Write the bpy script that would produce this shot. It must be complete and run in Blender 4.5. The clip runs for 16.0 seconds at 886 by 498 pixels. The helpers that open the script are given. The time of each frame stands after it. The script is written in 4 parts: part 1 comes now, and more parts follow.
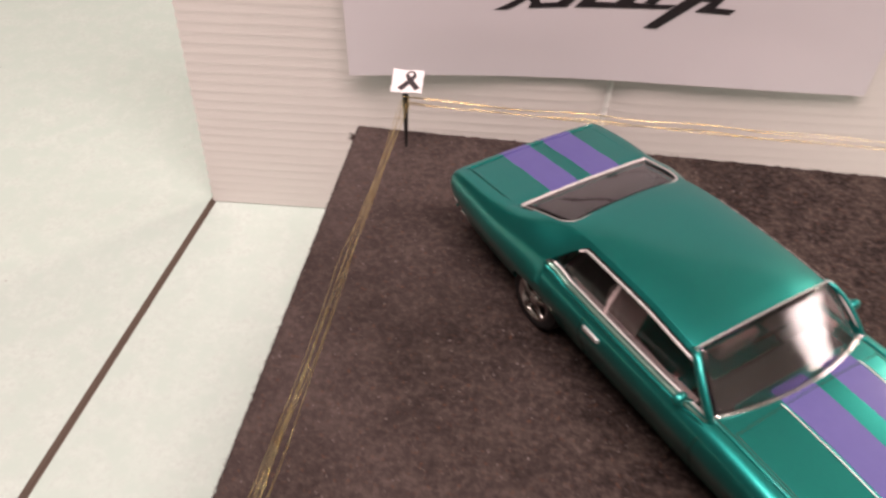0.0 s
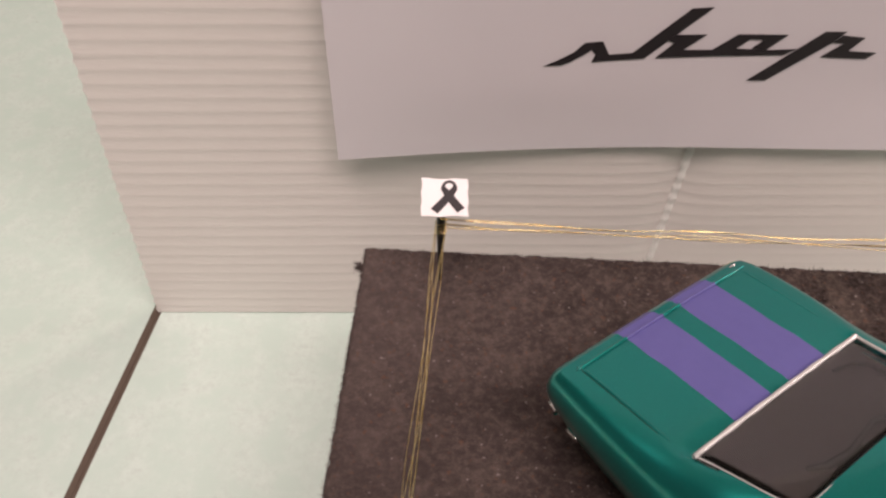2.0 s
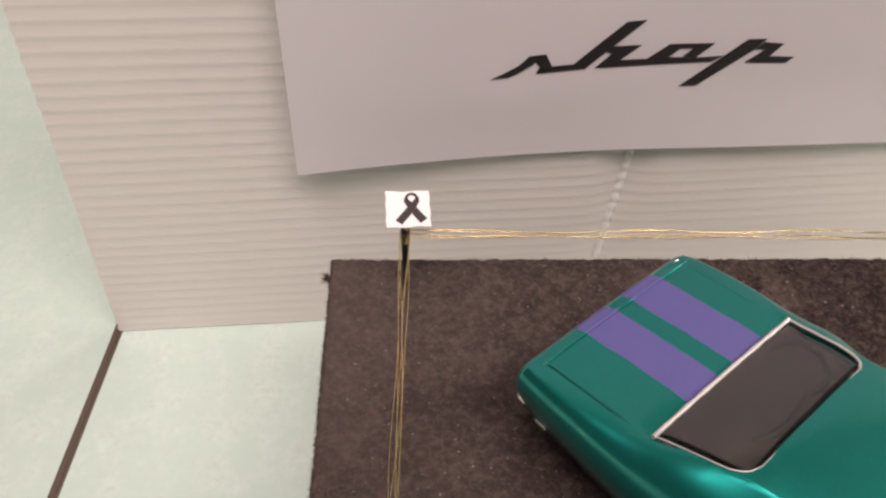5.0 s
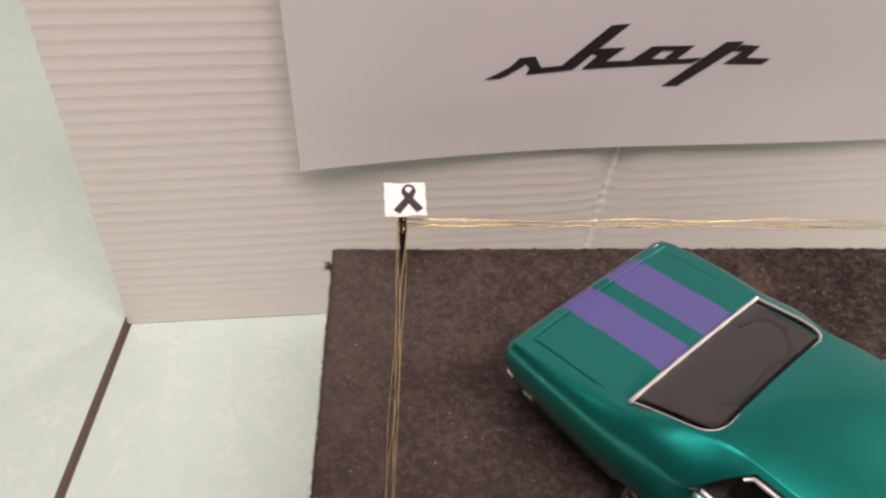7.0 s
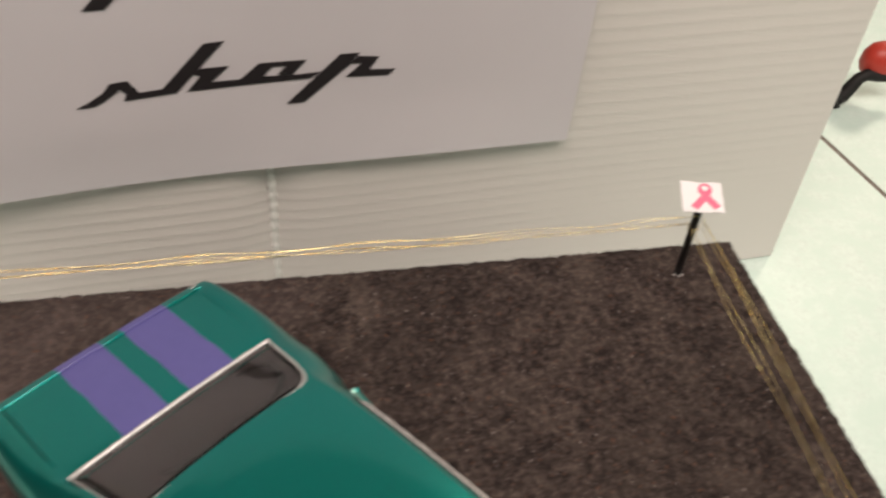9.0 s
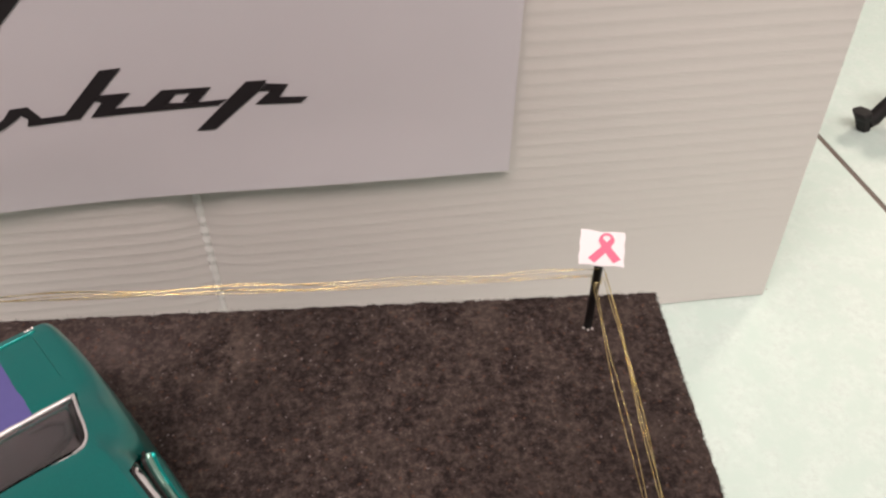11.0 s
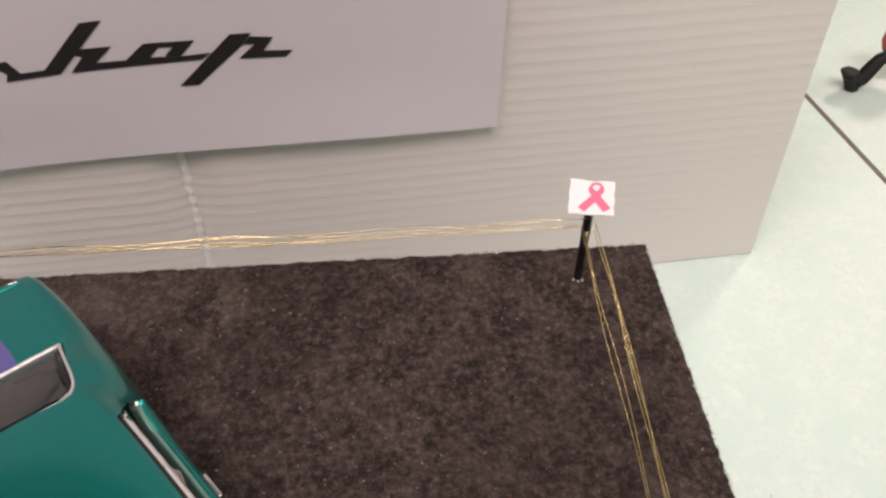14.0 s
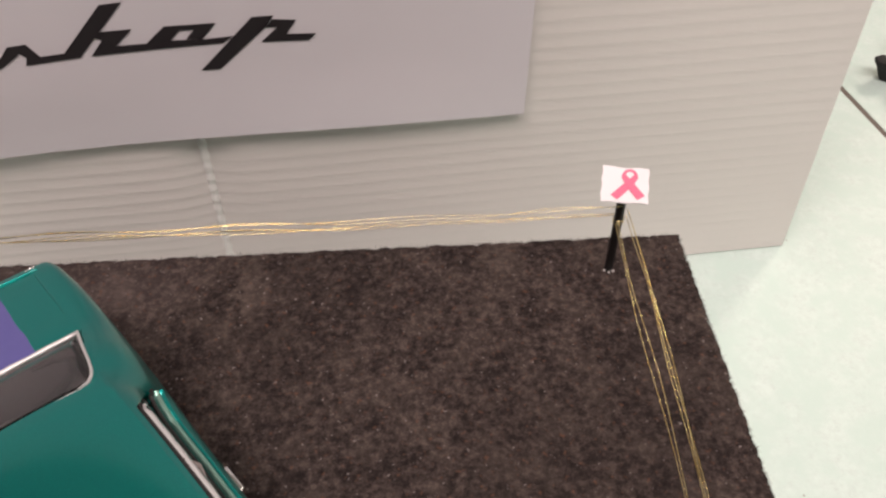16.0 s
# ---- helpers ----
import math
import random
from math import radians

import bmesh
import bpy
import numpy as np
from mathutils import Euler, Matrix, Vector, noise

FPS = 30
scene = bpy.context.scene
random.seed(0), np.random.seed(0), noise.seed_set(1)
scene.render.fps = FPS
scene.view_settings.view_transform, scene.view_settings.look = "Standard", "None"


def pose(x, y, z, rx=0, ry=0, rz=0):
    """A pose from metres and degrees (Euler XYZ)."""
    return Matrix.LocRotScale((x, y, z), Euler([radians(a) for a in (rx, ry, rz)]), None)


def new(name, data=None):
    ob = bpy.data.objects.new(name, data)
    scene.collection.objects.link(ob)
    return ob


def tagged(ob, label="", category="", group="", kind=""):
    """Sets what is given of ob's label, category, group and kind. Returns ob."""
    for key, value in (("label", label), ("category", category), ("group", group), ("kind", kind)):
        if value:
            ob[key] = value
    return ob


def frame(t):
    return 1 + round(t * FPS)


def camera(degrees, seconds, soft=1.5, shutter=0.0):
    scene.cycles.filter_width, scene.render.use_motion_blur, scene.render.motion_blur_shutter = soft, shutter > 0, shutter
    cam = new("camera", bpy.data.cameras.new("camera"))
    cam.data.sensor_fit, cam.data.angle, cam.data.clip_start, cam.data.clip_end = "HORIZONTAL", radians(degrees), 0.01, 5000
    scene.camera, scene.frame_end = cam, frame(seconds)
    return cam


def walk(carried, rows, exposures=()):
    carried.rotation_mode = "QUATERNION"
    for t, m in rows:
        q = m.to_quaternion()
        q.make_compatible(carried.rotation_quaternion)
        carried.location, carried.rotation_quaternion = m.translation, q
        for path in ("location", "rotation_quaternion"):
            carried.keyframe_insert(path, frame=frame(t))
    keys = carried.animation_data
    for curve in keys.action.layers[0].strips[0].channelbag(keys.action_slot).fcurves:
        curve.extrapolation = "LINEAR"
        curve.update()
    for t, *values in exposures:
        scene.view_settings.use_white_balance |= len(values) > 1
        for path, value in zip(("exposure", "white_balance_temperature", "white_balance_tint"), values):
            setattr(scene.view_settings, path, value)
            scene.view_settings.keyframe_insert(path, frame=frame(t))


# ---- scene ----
FOV = 57.5
cam = camera(FOV, 16.0, soft=2.4, shutter=0.5)
# seconds, eye (metres), turn (degrees, as pose() takes them)
ROWS = [
    (0.0, 0.0863, -0.3255, 0.2272, 47.18, -0.86, 8.34),
    (0.5, 0.0678, -0.2912, 0.2179, 46.61, -0.89, 9.24),
    (1.0, 0.0578, -0.2364, 0.2094, 45.33, 0.26, 7.14),
    (1.5, 0.0453, -0.2024, 0.1945, 45.25, -0.42, 4.51),
    (2.0, 0.0345, -0.1969, 0.1944, 45.52, -0.79, 3.09),
    (2.5, 0.0236, -0.1944, 0.1898, 45.27, -1.29, 0.17),
    (3.0, 0.0209, -0.1881, 0.1839, 44.53, -1.80, -1.37),
    (3.5, 0.0235, -0.1925, 0.1907, 44.39, -1.61, -1.80),
    (6.0, 0.0274, -0.2183, 0.2114, 46.29, -1.82, -1.78),
    (6.5, 0.0263, -0.2248, 0.2136, 46.27, -1.67, -1.67),
    (7.0, 0.0276, -0.2232, 0.2136, 46.24, -1.73, -1.96),
    (7.5, 0.0357, -0.2236, 0.2137, 46.48, -2.07, -2.31),
    (8.0, 0.0563, -0.2186, 0.2132, 46.42, -2.28, -3.66),
    (8.5, 0.1010, -0.2173, 0.2162, 46.54, -2.15, -6.23),
    (9.0, 0.1455, -0.2114, 0.2113, 46.66, -2.49, -9.22),
    (9.5, 0.1815, -0.2039, 0.2136, 46.29, -2.28, -7.17),
    (10.0, 0.1997, -0.1947, 0.2132, 46.38, -1.94, -3.41),
    (12.5, 0.2202, -0.1963, 0.2117, 45.78, 1.15, -4.50),
    (13.0, 0.2175, -0.1950, 0.2089, 45.24, 0.50, -4.37),
    (13.5, 0.2140, -0.1981, 0.2164, 45.66, 1.02, -3.88),
    (14.0, 0.2153, -0.1993, 0.2057, 44.56, -0.05, -4.36),
    (14.5, 0.2209, -0.1958, 0.2035, 44.33, 0.65, -4.79),
    (15.0, 0.2123, -0.1953, 0.2017, 44.04, 1.04, -3.75),
    (15.5, 0.2112, -0.1947, 0.2009, 44.12, 0.49, -3.40),
    (16.0, 0.2126, -0.1948, 0.1991, 44.10, 0.58, -3.24),
]
walk(cam, [(t, pose(x, y, z, a, b, c)) for t, x, y, z, a, b, c in ROWS], exposures=[(0.0, 0.41, 6850, 21), (0.5, 0.04, 6850, 22), (1.0, 0.20, 6700, 19), (2.0, 0.14, 6800, 16), (3.5, 0.20, 6800, 14), (6.0, 0.20, 6700, 13), (8.0, 0.16, 6680, 12), (8.5, 0.10, 6800, 5), (9.0, 0.06, 6750, 5), (9.5, 0.08, 6650, 7), (12.5, 0.08, 6500, 12), (16.0, 0.08, 6500, 12)])

# ---- light: ceiling panels of the hall, and the grey bounce of the room ----
world = bpy.data.worlds.new("room_light")
scene.world = world
world.use_nodes = True
world.node_tree.nodes["Background"].inputs["Color"].default_value = (1.0, 0.97, 0.93, 1)
world.node_tree.nodes["Background"].inputs["Strength"].default_value = 0.05
scene.view_settings.exposure = 0.0

TABLE = -0.1175          # height of the table tops; the carpet's top is z = 0
FLOOR = TABLE - 0.75
CEIL = FLOOR + 2.7


def ceiling_lamp(x, y, sx, sy, watts, colour):
    data = bpy.data.lights.new("ceiling_panel_light", "AREA")
    data.shape, data.size, data.size_y, data.energy, data.color = "RECTANGLE", sx, sy, watts, colour
    ob = new("ceiling_panel_light", data)
    ob.matrix_world = pose(x, y, CEIL - 0.035)
    return ob


LAMPS = [(3.95, 0.60, 1.6, 1.2, 75.0, (0.985, 0.868, 0.825)), (0.66, -0.95, 1.2, 0.6, 27.5, (1.0, 0.855, 0.815)), (-0.26, -0.66, 0.6, 0.6, 19.5, (1.0, 0.83, 0.80)),
         (2.20, 1.95, 0.6, 0.6, 41.0, (1.0, 0.88, 0.74))]
for lx, ly, sx, sy, w, tint in LAMPS:
    ceiling_lamp(lx, ly, sx, sy, w, tint)


# ---- materials ----
def mat(name):
    m = bpy.data.materials.new(name)
    m.use_nodes = True
    nt = m.node_tree
    return m, nt, nt.nodes["Principled BSDF"]


def put(nt, sock, value):
    if isinstance(value, bpy.types.NodeSocket):
        nt.links.new(value, sock)
    else:
        sock.default_value = value


def math_node(nt, op, a, b=0.0, c=0.0):
    n = nt.nodes.new("ShaderNodeMath")
    n.operation = op
    for s, v in zip(n.inputs, (a, b, c)):
        put(nt, s, v)
    return n.outputs[0]


def coords(nt):
    return nt.nodes.new("ShaderNodeTexCoord").outputs["Object"]


def noise_tex(nt, vec, scale, detail=4.0, rough=0.6):
    n = nt.nodes.new("ShaderNodeTexNoise")
    nt.links.new(vec, n.inputs["Vector"])
    n.inputs["Scale"].default_value, n.inputs["Detail"].default_value, n.inputs["Roughness"].default_value = scale, detail, rough
    return n.outputs["Fac"]


def ramp(nt, fac, stops):
    n = nt.nodes.new("ShaderNodeValToRGB")
    nt.links.new(fac, n.inputs[0])
    els = n.color_ramp.elements
    while len(els) < len(stops):
        els.new(0.5)
    for e, (p, col) in zip(els, stops):
        e.position, e.color = p, (*col, 1)
    return n.outputs[0]


def mix_col(nt, fac, a, b, blend="MIX"):
    n = nt.nodes.new("ShaderNodeMix")
    n.data_type, n.blend_type = "RGBA", blend
    put(nt, n.inputs[0], fac)
    for s, v in ((n.inputs[6], a), (n.inputs[7], b)):
        put(nt, s, v if isinstance(v, bpy.types.NodeSocket) else (*v, 1))
    return n.outputs[2]


def bump(nt, bsdf, height, strength, dist):
    n = nt.nodes.new("ShaderNodeBump")
    n.inputs["Strength"].default_value, n.inputs["Distance"].default_value = strength, dist
    nt.links.new(height, n.inputs["Height"])
    nt.links.new(n.outputs[0], bsdf.inputs["Normal"])


def plain(name, col, rough=0.5, metal=0.0, grain=0.0, scale=900.0, coat=0.0):
    m, nt, b = mat(name)
    b.inputs["Roughness"].default_value, b.inputs["Metallic"].default_value = rough, metal
    b.inputs["Coat Weight"].default_value = coat
    if grain:
        v = coords(nt)
        f = noise_tex(nt, v, scale)
        g = noise_tex(nt, v, scale / 14)
        c = mix_col(nt, f, [x * (1 - grain) for x in col], [min(1, x * (1 + grain)) for x in col])
        put(nt, b.inputs["Base Color"], mix_col(nt, g, c, [x * (1 - grain * 0.6) for x in col]))
    else:
        b.inputs["Base Color"].default_value = (*col, 1)
    return m


def make_laminate(name, base):
    m, nt, b = mat(name)
    v = coords(nt)
    fine = noise_tex(nt, v, 330, 5, 0.7)
    blot = noise_tex(nt, v, 60, 4, 0.6)
    wide = noise_tex(nt, v, 6, 3, 0.5)
    c = ramp(nt, fine, [(0.32, [x * 0.88 for x in base]), (0.52, base), (0.72, [min(0.92, x * 1.06) for x in base])])
    c = mix_col(nt, ramp(nt, blot, [(0.38, (0, 0, 0)), (0.62, (1, 1, 1))]), c, [x * f for x, f in zip(base, (0.90, 0.95, 0.93))])
    c = mix_col(nt, math_node(nt, "MULTIPLY", wide, 0.25), c, [x * 0.92 for x in base])
    vor = nt.nodes.new("ShaderNodeTexVoronoi")
    nt.links.new(v, vor.inputs["Vector"])
    vor.inputs["Scale"].default_value = 38
    spot = math_node(nt, "LESS_THAN", vor.outputs["Distance"], 0.022)
    c = mix_col(nt, math_node(nt, "MULTIPLY", spot, 0.55), c, (0.25, 0.22, 0.18))
    nt.links.new(c, b.inputs["Base Color"])
    b.inputs["Roughness"].default_value = 0.42
    bump(nt, b, fine, 0.12, 0.0006)
    return m


M_LAMINATE = make_laminate("pale_green_laminate", (0.620, 0.745, 0.690))
M_BAND = plain("brown_edge_band", (0.120, 0.090, 0.070), 0.5, grain=0.25, scale=500)


def make_plastic():
    m, nt, b = mat("white_twinwall_plastic")
    v = coords(nt)
    w = noise_tex(nt, v, 14, 3, 0.5)
    g = noise_tex(nt, v, 300, 3, 0.6)
    c = mix_col(nt, w, (0.825, 0.770, 0.740), (0.775, 0.735, 0.707))
    c = mix_col(nt, math_node(nt, "MULTIPLY", g, 0.2), c, (0.70, 0.68, 0.65))
    nt.links.new(c, b.inputs["Base Color"])
    b.inputs["Roughness"].default_value = 0.38
    b.inputs["Subsurface Weight"].default_value = 0.0
    bump(nt, b, g, 0.08, 0.0004)
    return m


M_PLASTIC = make_plastic()
M_FOLD = plain("pale_fold_plastic", (0.88, 0.87, 0.84), 0.5, grain=0.05, scale=300)


def make_paper():
    m, nt, b = mat("printer_paper")
    v = coords(nt)
    f = noise_tex(nt, v, 1500, 3, 0.7)
    w = noise_tex(nt, v, 22, 3, 0.5)
    c = mix_col(nt, w, (0.76, 0.72, 0.755), (0.71, 0.68, 0.715))
    nt.links.new(c, b.inputs["Base Color"])
    b.inputs["Roughness"].default_value = 0.85
    b.inputs["Specular IOR Level"].default_value = 0.2
    bump(nt, b, math_node(nt, "ADD", math_node(nt, "MULTIPLY", f, 0.15), w), 0.25, 0.0012)
    return m


M_PAPER = make_paper()
M_INK = plain("black_ink", (0.018, 0.013, 0.016), 0.6, grain=0.3, scale=700)
M_CARD = plain("white_card", (0.86, 0.85, 0.86), 0.6, grain=0.03, scale=1500)
M_RIBBON_BLACK = plain("black_print", (0.035, 0.028, 0.032), 0.6, grain=0.35, scale=900)
M_RIBBON_PINK = plain("pink_print", (0.84, 0.19, 0.31), 0.6, grain=0.15, scale=900)
M_POST = plain("black_post_paint", (0.008, 0.007, 0.007), 0.35, grain=0.3, scale=800)
M_GLUE = plain("clear_glue", (0.42, 0.40, 0.38), 0.3)


def make_carpet(name, dark, mid, light):
    m, nt, b = mat(name)
    v = coords(nt)
    fine = noise_tex(nt, v, 1300, 3, 0.7)
    tuft = noise_tex(nt, v, 360, 6, 0.76)
    blot = noise_tex(nt, v, 75, 6, 0.74)
    wide = noise_tex(nt, v, 13, 3, 0.55)
    c = ramp(nt, tuft, [(0.39, dark), (0.50, mid), (0.625, light)])
    c = mix_col(nt, ramp(nt, fine, [(0.40, (0, 0, 0)), (0.62, (1, 1, 1))]), mix_col(nt, 0.20, c, dark), mix_col(nt, 0.10, c, light))
    pale = mix_col(nt, tuft, (0.068, 0.052, 0.044), (0.210, 0.165, 0.140))
    c = mix_col(nt, ramp(nt, blot, [(0.46, (0, 0, 0)), (0.66, (0.42, 0.42, 0.42))]), c, pale)
    c = mix_col(nt, ramp(nt, blot, [(0.34, (0.5, 0.5, 0.5)), (0.50, (0, 0, 0))]), c, dark)
    c = mix_col(nt, ramp(nt, wide, [(0.42, (0.30, 0.30, 0.30)), (0.60, (0, 0, 0))]), c, dark)
    # felt painted paler towards one side, in place of stronger light there
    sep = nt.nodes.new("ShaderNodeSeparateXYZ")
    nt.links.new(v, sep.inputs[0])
    lit_side = math_node(nt, "ADD", math_node(nt, "MULTIPLY_ADD", sep.outputs[0], -4.5, 0.72), math_node(nt, "MULTIPLY", math_node(nt, "SUBTRACT", wide, 0.5), 1.6))
    c = mix_col(nt, ramp(nt, lit_side, [(0.1, (0, 0, 0)), (0.9, (0.75, 0.75, 0.75))]), c, mix_col(nt, 0.6, c, (0.150, 0.116, 0.110)))
    # two pale streaks in the pile, running in from the back edge
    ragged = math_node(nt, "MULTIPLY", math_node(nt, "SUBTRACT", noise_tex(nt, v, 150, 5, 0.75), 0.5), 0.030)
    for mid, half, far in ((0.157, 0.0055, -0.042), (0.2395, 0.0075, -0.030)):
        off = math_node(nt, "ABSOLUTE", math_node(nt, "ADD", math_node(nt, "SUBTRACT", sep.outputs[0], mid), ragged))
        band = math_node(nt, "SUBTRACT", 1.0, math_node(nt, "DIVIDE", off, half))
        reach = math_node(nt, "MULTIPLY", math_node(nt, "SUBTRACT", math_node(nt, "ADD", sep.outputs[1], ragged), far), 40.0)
        streak_fac = math_node(nt, "MULTIPLY", math_node(nt, "MULTIPLY", math_node(nt, "MAXIMUM", band, 0.0), 0.62), math_node(nt, "MINIMUM", math_node(nt, "MAXIMUM", reach, 0.0), 1.0))
        c = mix_col(nt, math_node(nt, "MINIMUM", streak_fac, 0.33), c, pale)
    fleck = ramp(nt, noise_tex(nt, v, 620, 2, 0.5), [(0.685, (0, 0, 0)), (0.745, (1, 1, 1))])
    c = mix_col(nt, math_node(nt, "MULTIPLY", fleck, 0.6), c, (0.34, 0.29, 0.28))
    rust = ramp(nt, noise_tex(nt, v, 540, 2, 0.5), [(0.63, (0, 0, 0)), (0.72, (0.6, 0.6, 0.6))])
    c = mix_col(nt, rust, c, (0.14, 0.070, 0.045))
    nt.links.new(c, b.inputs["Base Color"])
    b.inputs["Roughness"].default_value = 0.95
    b.inputs["Specular IOR Level"].default_value = 0.1
    bump(nt, b, math_node(nt, "ADD", tuft, fine), 0.8, 0.0012)
    return m


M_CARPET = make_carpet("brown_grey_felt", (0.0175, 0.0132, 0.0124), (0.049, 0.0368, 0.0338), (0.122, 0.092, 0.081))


def make_gold():
    m, nt, b = mat("gold_thread")
    v = coords(nt)
    f = noise_tex(nt, v, 260, 2, 0.5)
    nt.links.new(ramp(nt, f, [(0.35, (0.68, 0.49, 0.17)), (0.6, (1.0, 0.85, 0.46))]), b.inputs["Base Color"])
    b.inputs["Metallic"].default_value, b.inputs["Roughness"].default_value = 1.0, 0.24
    return m


M_GOLD = make_gold()


def make_car_paint(name, coat, gloss):
    """Teal metallic lacquer with two violet stripes along the boot lid and the bonnet."""
    m, nt, b = mat(name)
    v = coords(nt)
    sep = nt.nodes.new("ShaderNodeSeparateXYZ")
    nt.links.new(v, sep.inputs[0])
    s, w, z = sep.outputs

    def between(x, lo, hi):
        return math_node(nt, "MULTIPLY", math_node(nt, "GREATER_THAN", x, lo), math_node(nt, "LESS_THAN", x, hi))

    wob = math_node(nt, "MULTIPLY", math_node(nt, "SUBTRACT", noise_tex(nt, v, 110, 2, 0.5), 0.5), 0.0012)
    wj = math_node(nt, "ADD", w, wob)
    boot = math_node(nt, "MULTIPLY", between(s, -0.0392, 0.0005),
                     math_node(nt, "MAXIMUM", between(wj, -0.0138, -0.0012), between(wj, 0.0050, 0.0185)))
    hood = math_node(nt, "MULTIPLY", between(s, 0.1005, 0.170),
                     math_node(nt, "MAXIMUM", between(wj, -0.0105, 0.0025), between(wj, 0.0095, 0.0212)))
    stripe = math_node(nt, "MULTIPLY", math_node(nt, "MAXIMUM", boot, hood), math_node(nt, "GREATER_THAN", z, 0.0335))
    flake = noise_tex(nt, v, 5200, 1, 0.5)
    teal = mix_col(nt, flake, (0.0, 0.228, 0.205), (0.009, 0.372, 0.338))
    violet = mix_col(nt, noise_tex(nt, v, 300, 3, 0.6), (0.086, 0.080, 0.262), (0.105, 0.097, 0.304))
    nt.links.new(mix_col(nt, stripe, teal, violet), b.inputs["Base Color"])
    nt.links.new(math_node(nt, "MULTIPLY", math_node(nt, "SUBTRACT", 1.0, stripe), 0.93), b.inputs["Metallic"])
    nt.links.new(math_node(nt, "MULTIPLY_ADD", stripe, 0.16, 0.35), b.inputs["Roughness"])
    nt.links.new(math_node(nt, "MULTIPLY_ADD", stripe, -0.35, coat), b.inputs["Coat Weight"])
    b.inputs["Coat Roughness"].default_value = gloss
    return m


M_PAINT = make_car_paint("teal_metallic_paint", 0.6, 0.14)
M_LIP = make_car_paint("polished_teal_paint", 1.0, 0.05)
M_CHROME = plain("chrome", (0.86, 0.86, 0.85), 0.10, 1.0)
M_SPOKE = plain("smoked_chrome", (0.52, 0.50, 0.48), 0.22, 1.0, grain=0.2, scale=600)
M_FOIL = plain("bare_metal_foil", (0.80, 0.79, 0.78), 0.48, 0.7, grain=0.12, scale=700)
# pale metal in place of the highlight on the teal moulding
M_MOULDING_GLINT = plain("teal_highlight_metal", (0.36, 0.60, 0.51), 0.30, 0.9, grain=0.15, scale=500)
M_SEAM = plain("panel_gap", (0.0, 0.055, 0.043), 0.5)
M_TYRE = plain("black_rubber", (0.012, 0.012, 0.012), 0.75, grain=0.3, scale=900)
M_TRIM = plain("interior_black", (0.014, 0.011, 0.010), 0.6, grain=0.3, scale=600)
M_SEAT = plain("interior_vinyl", (0.40, 0.30, 0.285), 0.5, grain=0.2, scale=500)
M_SEAT_DARK = plain("interior_vinyl_dark", (0.05, 0.038, 0.037), 0.6, grain=0.25, scale=500)
M_GLASS_BACKING = plain("brown_glass_backing", (0.046, 0.035, 0.036), 0.7, grain=0.2, scale=300)
M_CARDTRIM = plain("pale_door_trim", (0.42, 0.34, 0.33), 0.45, grain=0.15, scale=400)
M_RED = plain("red_plastic", (0.50, 0.045, 0.03), 0.4)
M_BLACK = plain("black_plastic", (0.010, 0.010, 0.011), 0.45, grain=0.3, scale=500)
M_LENS_RED = plain("red_lens", (0.35, 0.01, 0.01), 0.15, coat=1.0)
M_LENS = plain("clear_lens", (0.75, 0.75, 0.75), 0.1, coat=1.0)
M_CHASSIS = plain("chassis_black", (0.015, 0.015, 0.015), 0.7)


def make_glass(name, rough):
    m, nt, b = mat(name)
    b.inputs["Base Color"].default_value = (0.92, 0.92, 0.92, 1)
    b.inputs["Transmission Weight"].default_value = 1.0
    b.inputs["IOR"].default_value = 1.45
    smear = noise_tex(nt, coords(nt), 180, 3, 0.6)
    nt.links.new(math_node(nt, "MULTIPLY_ADD", smear, rough * 0.8, rough * 0.6), b.inputs["Roughness"])
    return m


M_GLASS = make_glass("clear_styrene_glass", 0.10)
M_GLASS_DULL = make_glass("dull_styrene_glass", 0.045)
M_WALL = plain("room_paint", (0.13, 0.124, 0.115), 0.8, grain=0.06, scale=40)
M_CEILING = plain("ceiling_tile", (0.78, 0.77, 0.74), 0.9, grain=0.06, scale=60)
M_FLOOR = plain("vinyl_floor", (0.50, 0.48, 0.44), 0.5, grain=0.15, scale=30)


# ---- builders ----
def shell(name, bm, material, smooth=True):
    me = bpy.data.meshes.new(name)
    bm.normal_update()
    bm.to_mesh(me)
    bm.free()
    me.materials.append(material)
    if smooth:
        me.polygons.foreach_set("use_smooth", [True] * len(me.polygons))
    return me


def thing(name, label, category, m=None, group="", kind=""):
    ob = new(name)
    ob.matrix_world = m or Matrix()
    return tagged(ob, label, category, group, kind)


def part(name, bm, material, parent, label="", smooth=True, kind="", sharp=None):
    me = shell(name, bm, material, smooth)
    if sharp:
        me.set_sharp_from_angle(angle=radians(sharp))
    ob = new(name, me)
    ob.parent = parent
    return tagged(ob, label, kind=kind)


def box(bm, x0, x1, y0, y1, z0, z1, bevel=0.0, segments=2):
    made = bmesh.ops.create_cube(bm, size=1)["verts"]
    for v in made:
        v.co = Vector(((x0 + x1) / 2 + v.co.x * (x1 - x0), (y0 + y1) / 2 + v.co.y * (y1 - y0), (z0 + z1) / 2 + v.co.z * (z1 - z0)))
    if bevel:
        edges = list({e for v in made for e in v.link_edges})
        bmesh.ops.bevel(bm, geom=edges, offset=bevel, segments=segments, affect="EDGES", profile=0.6)
    return bm


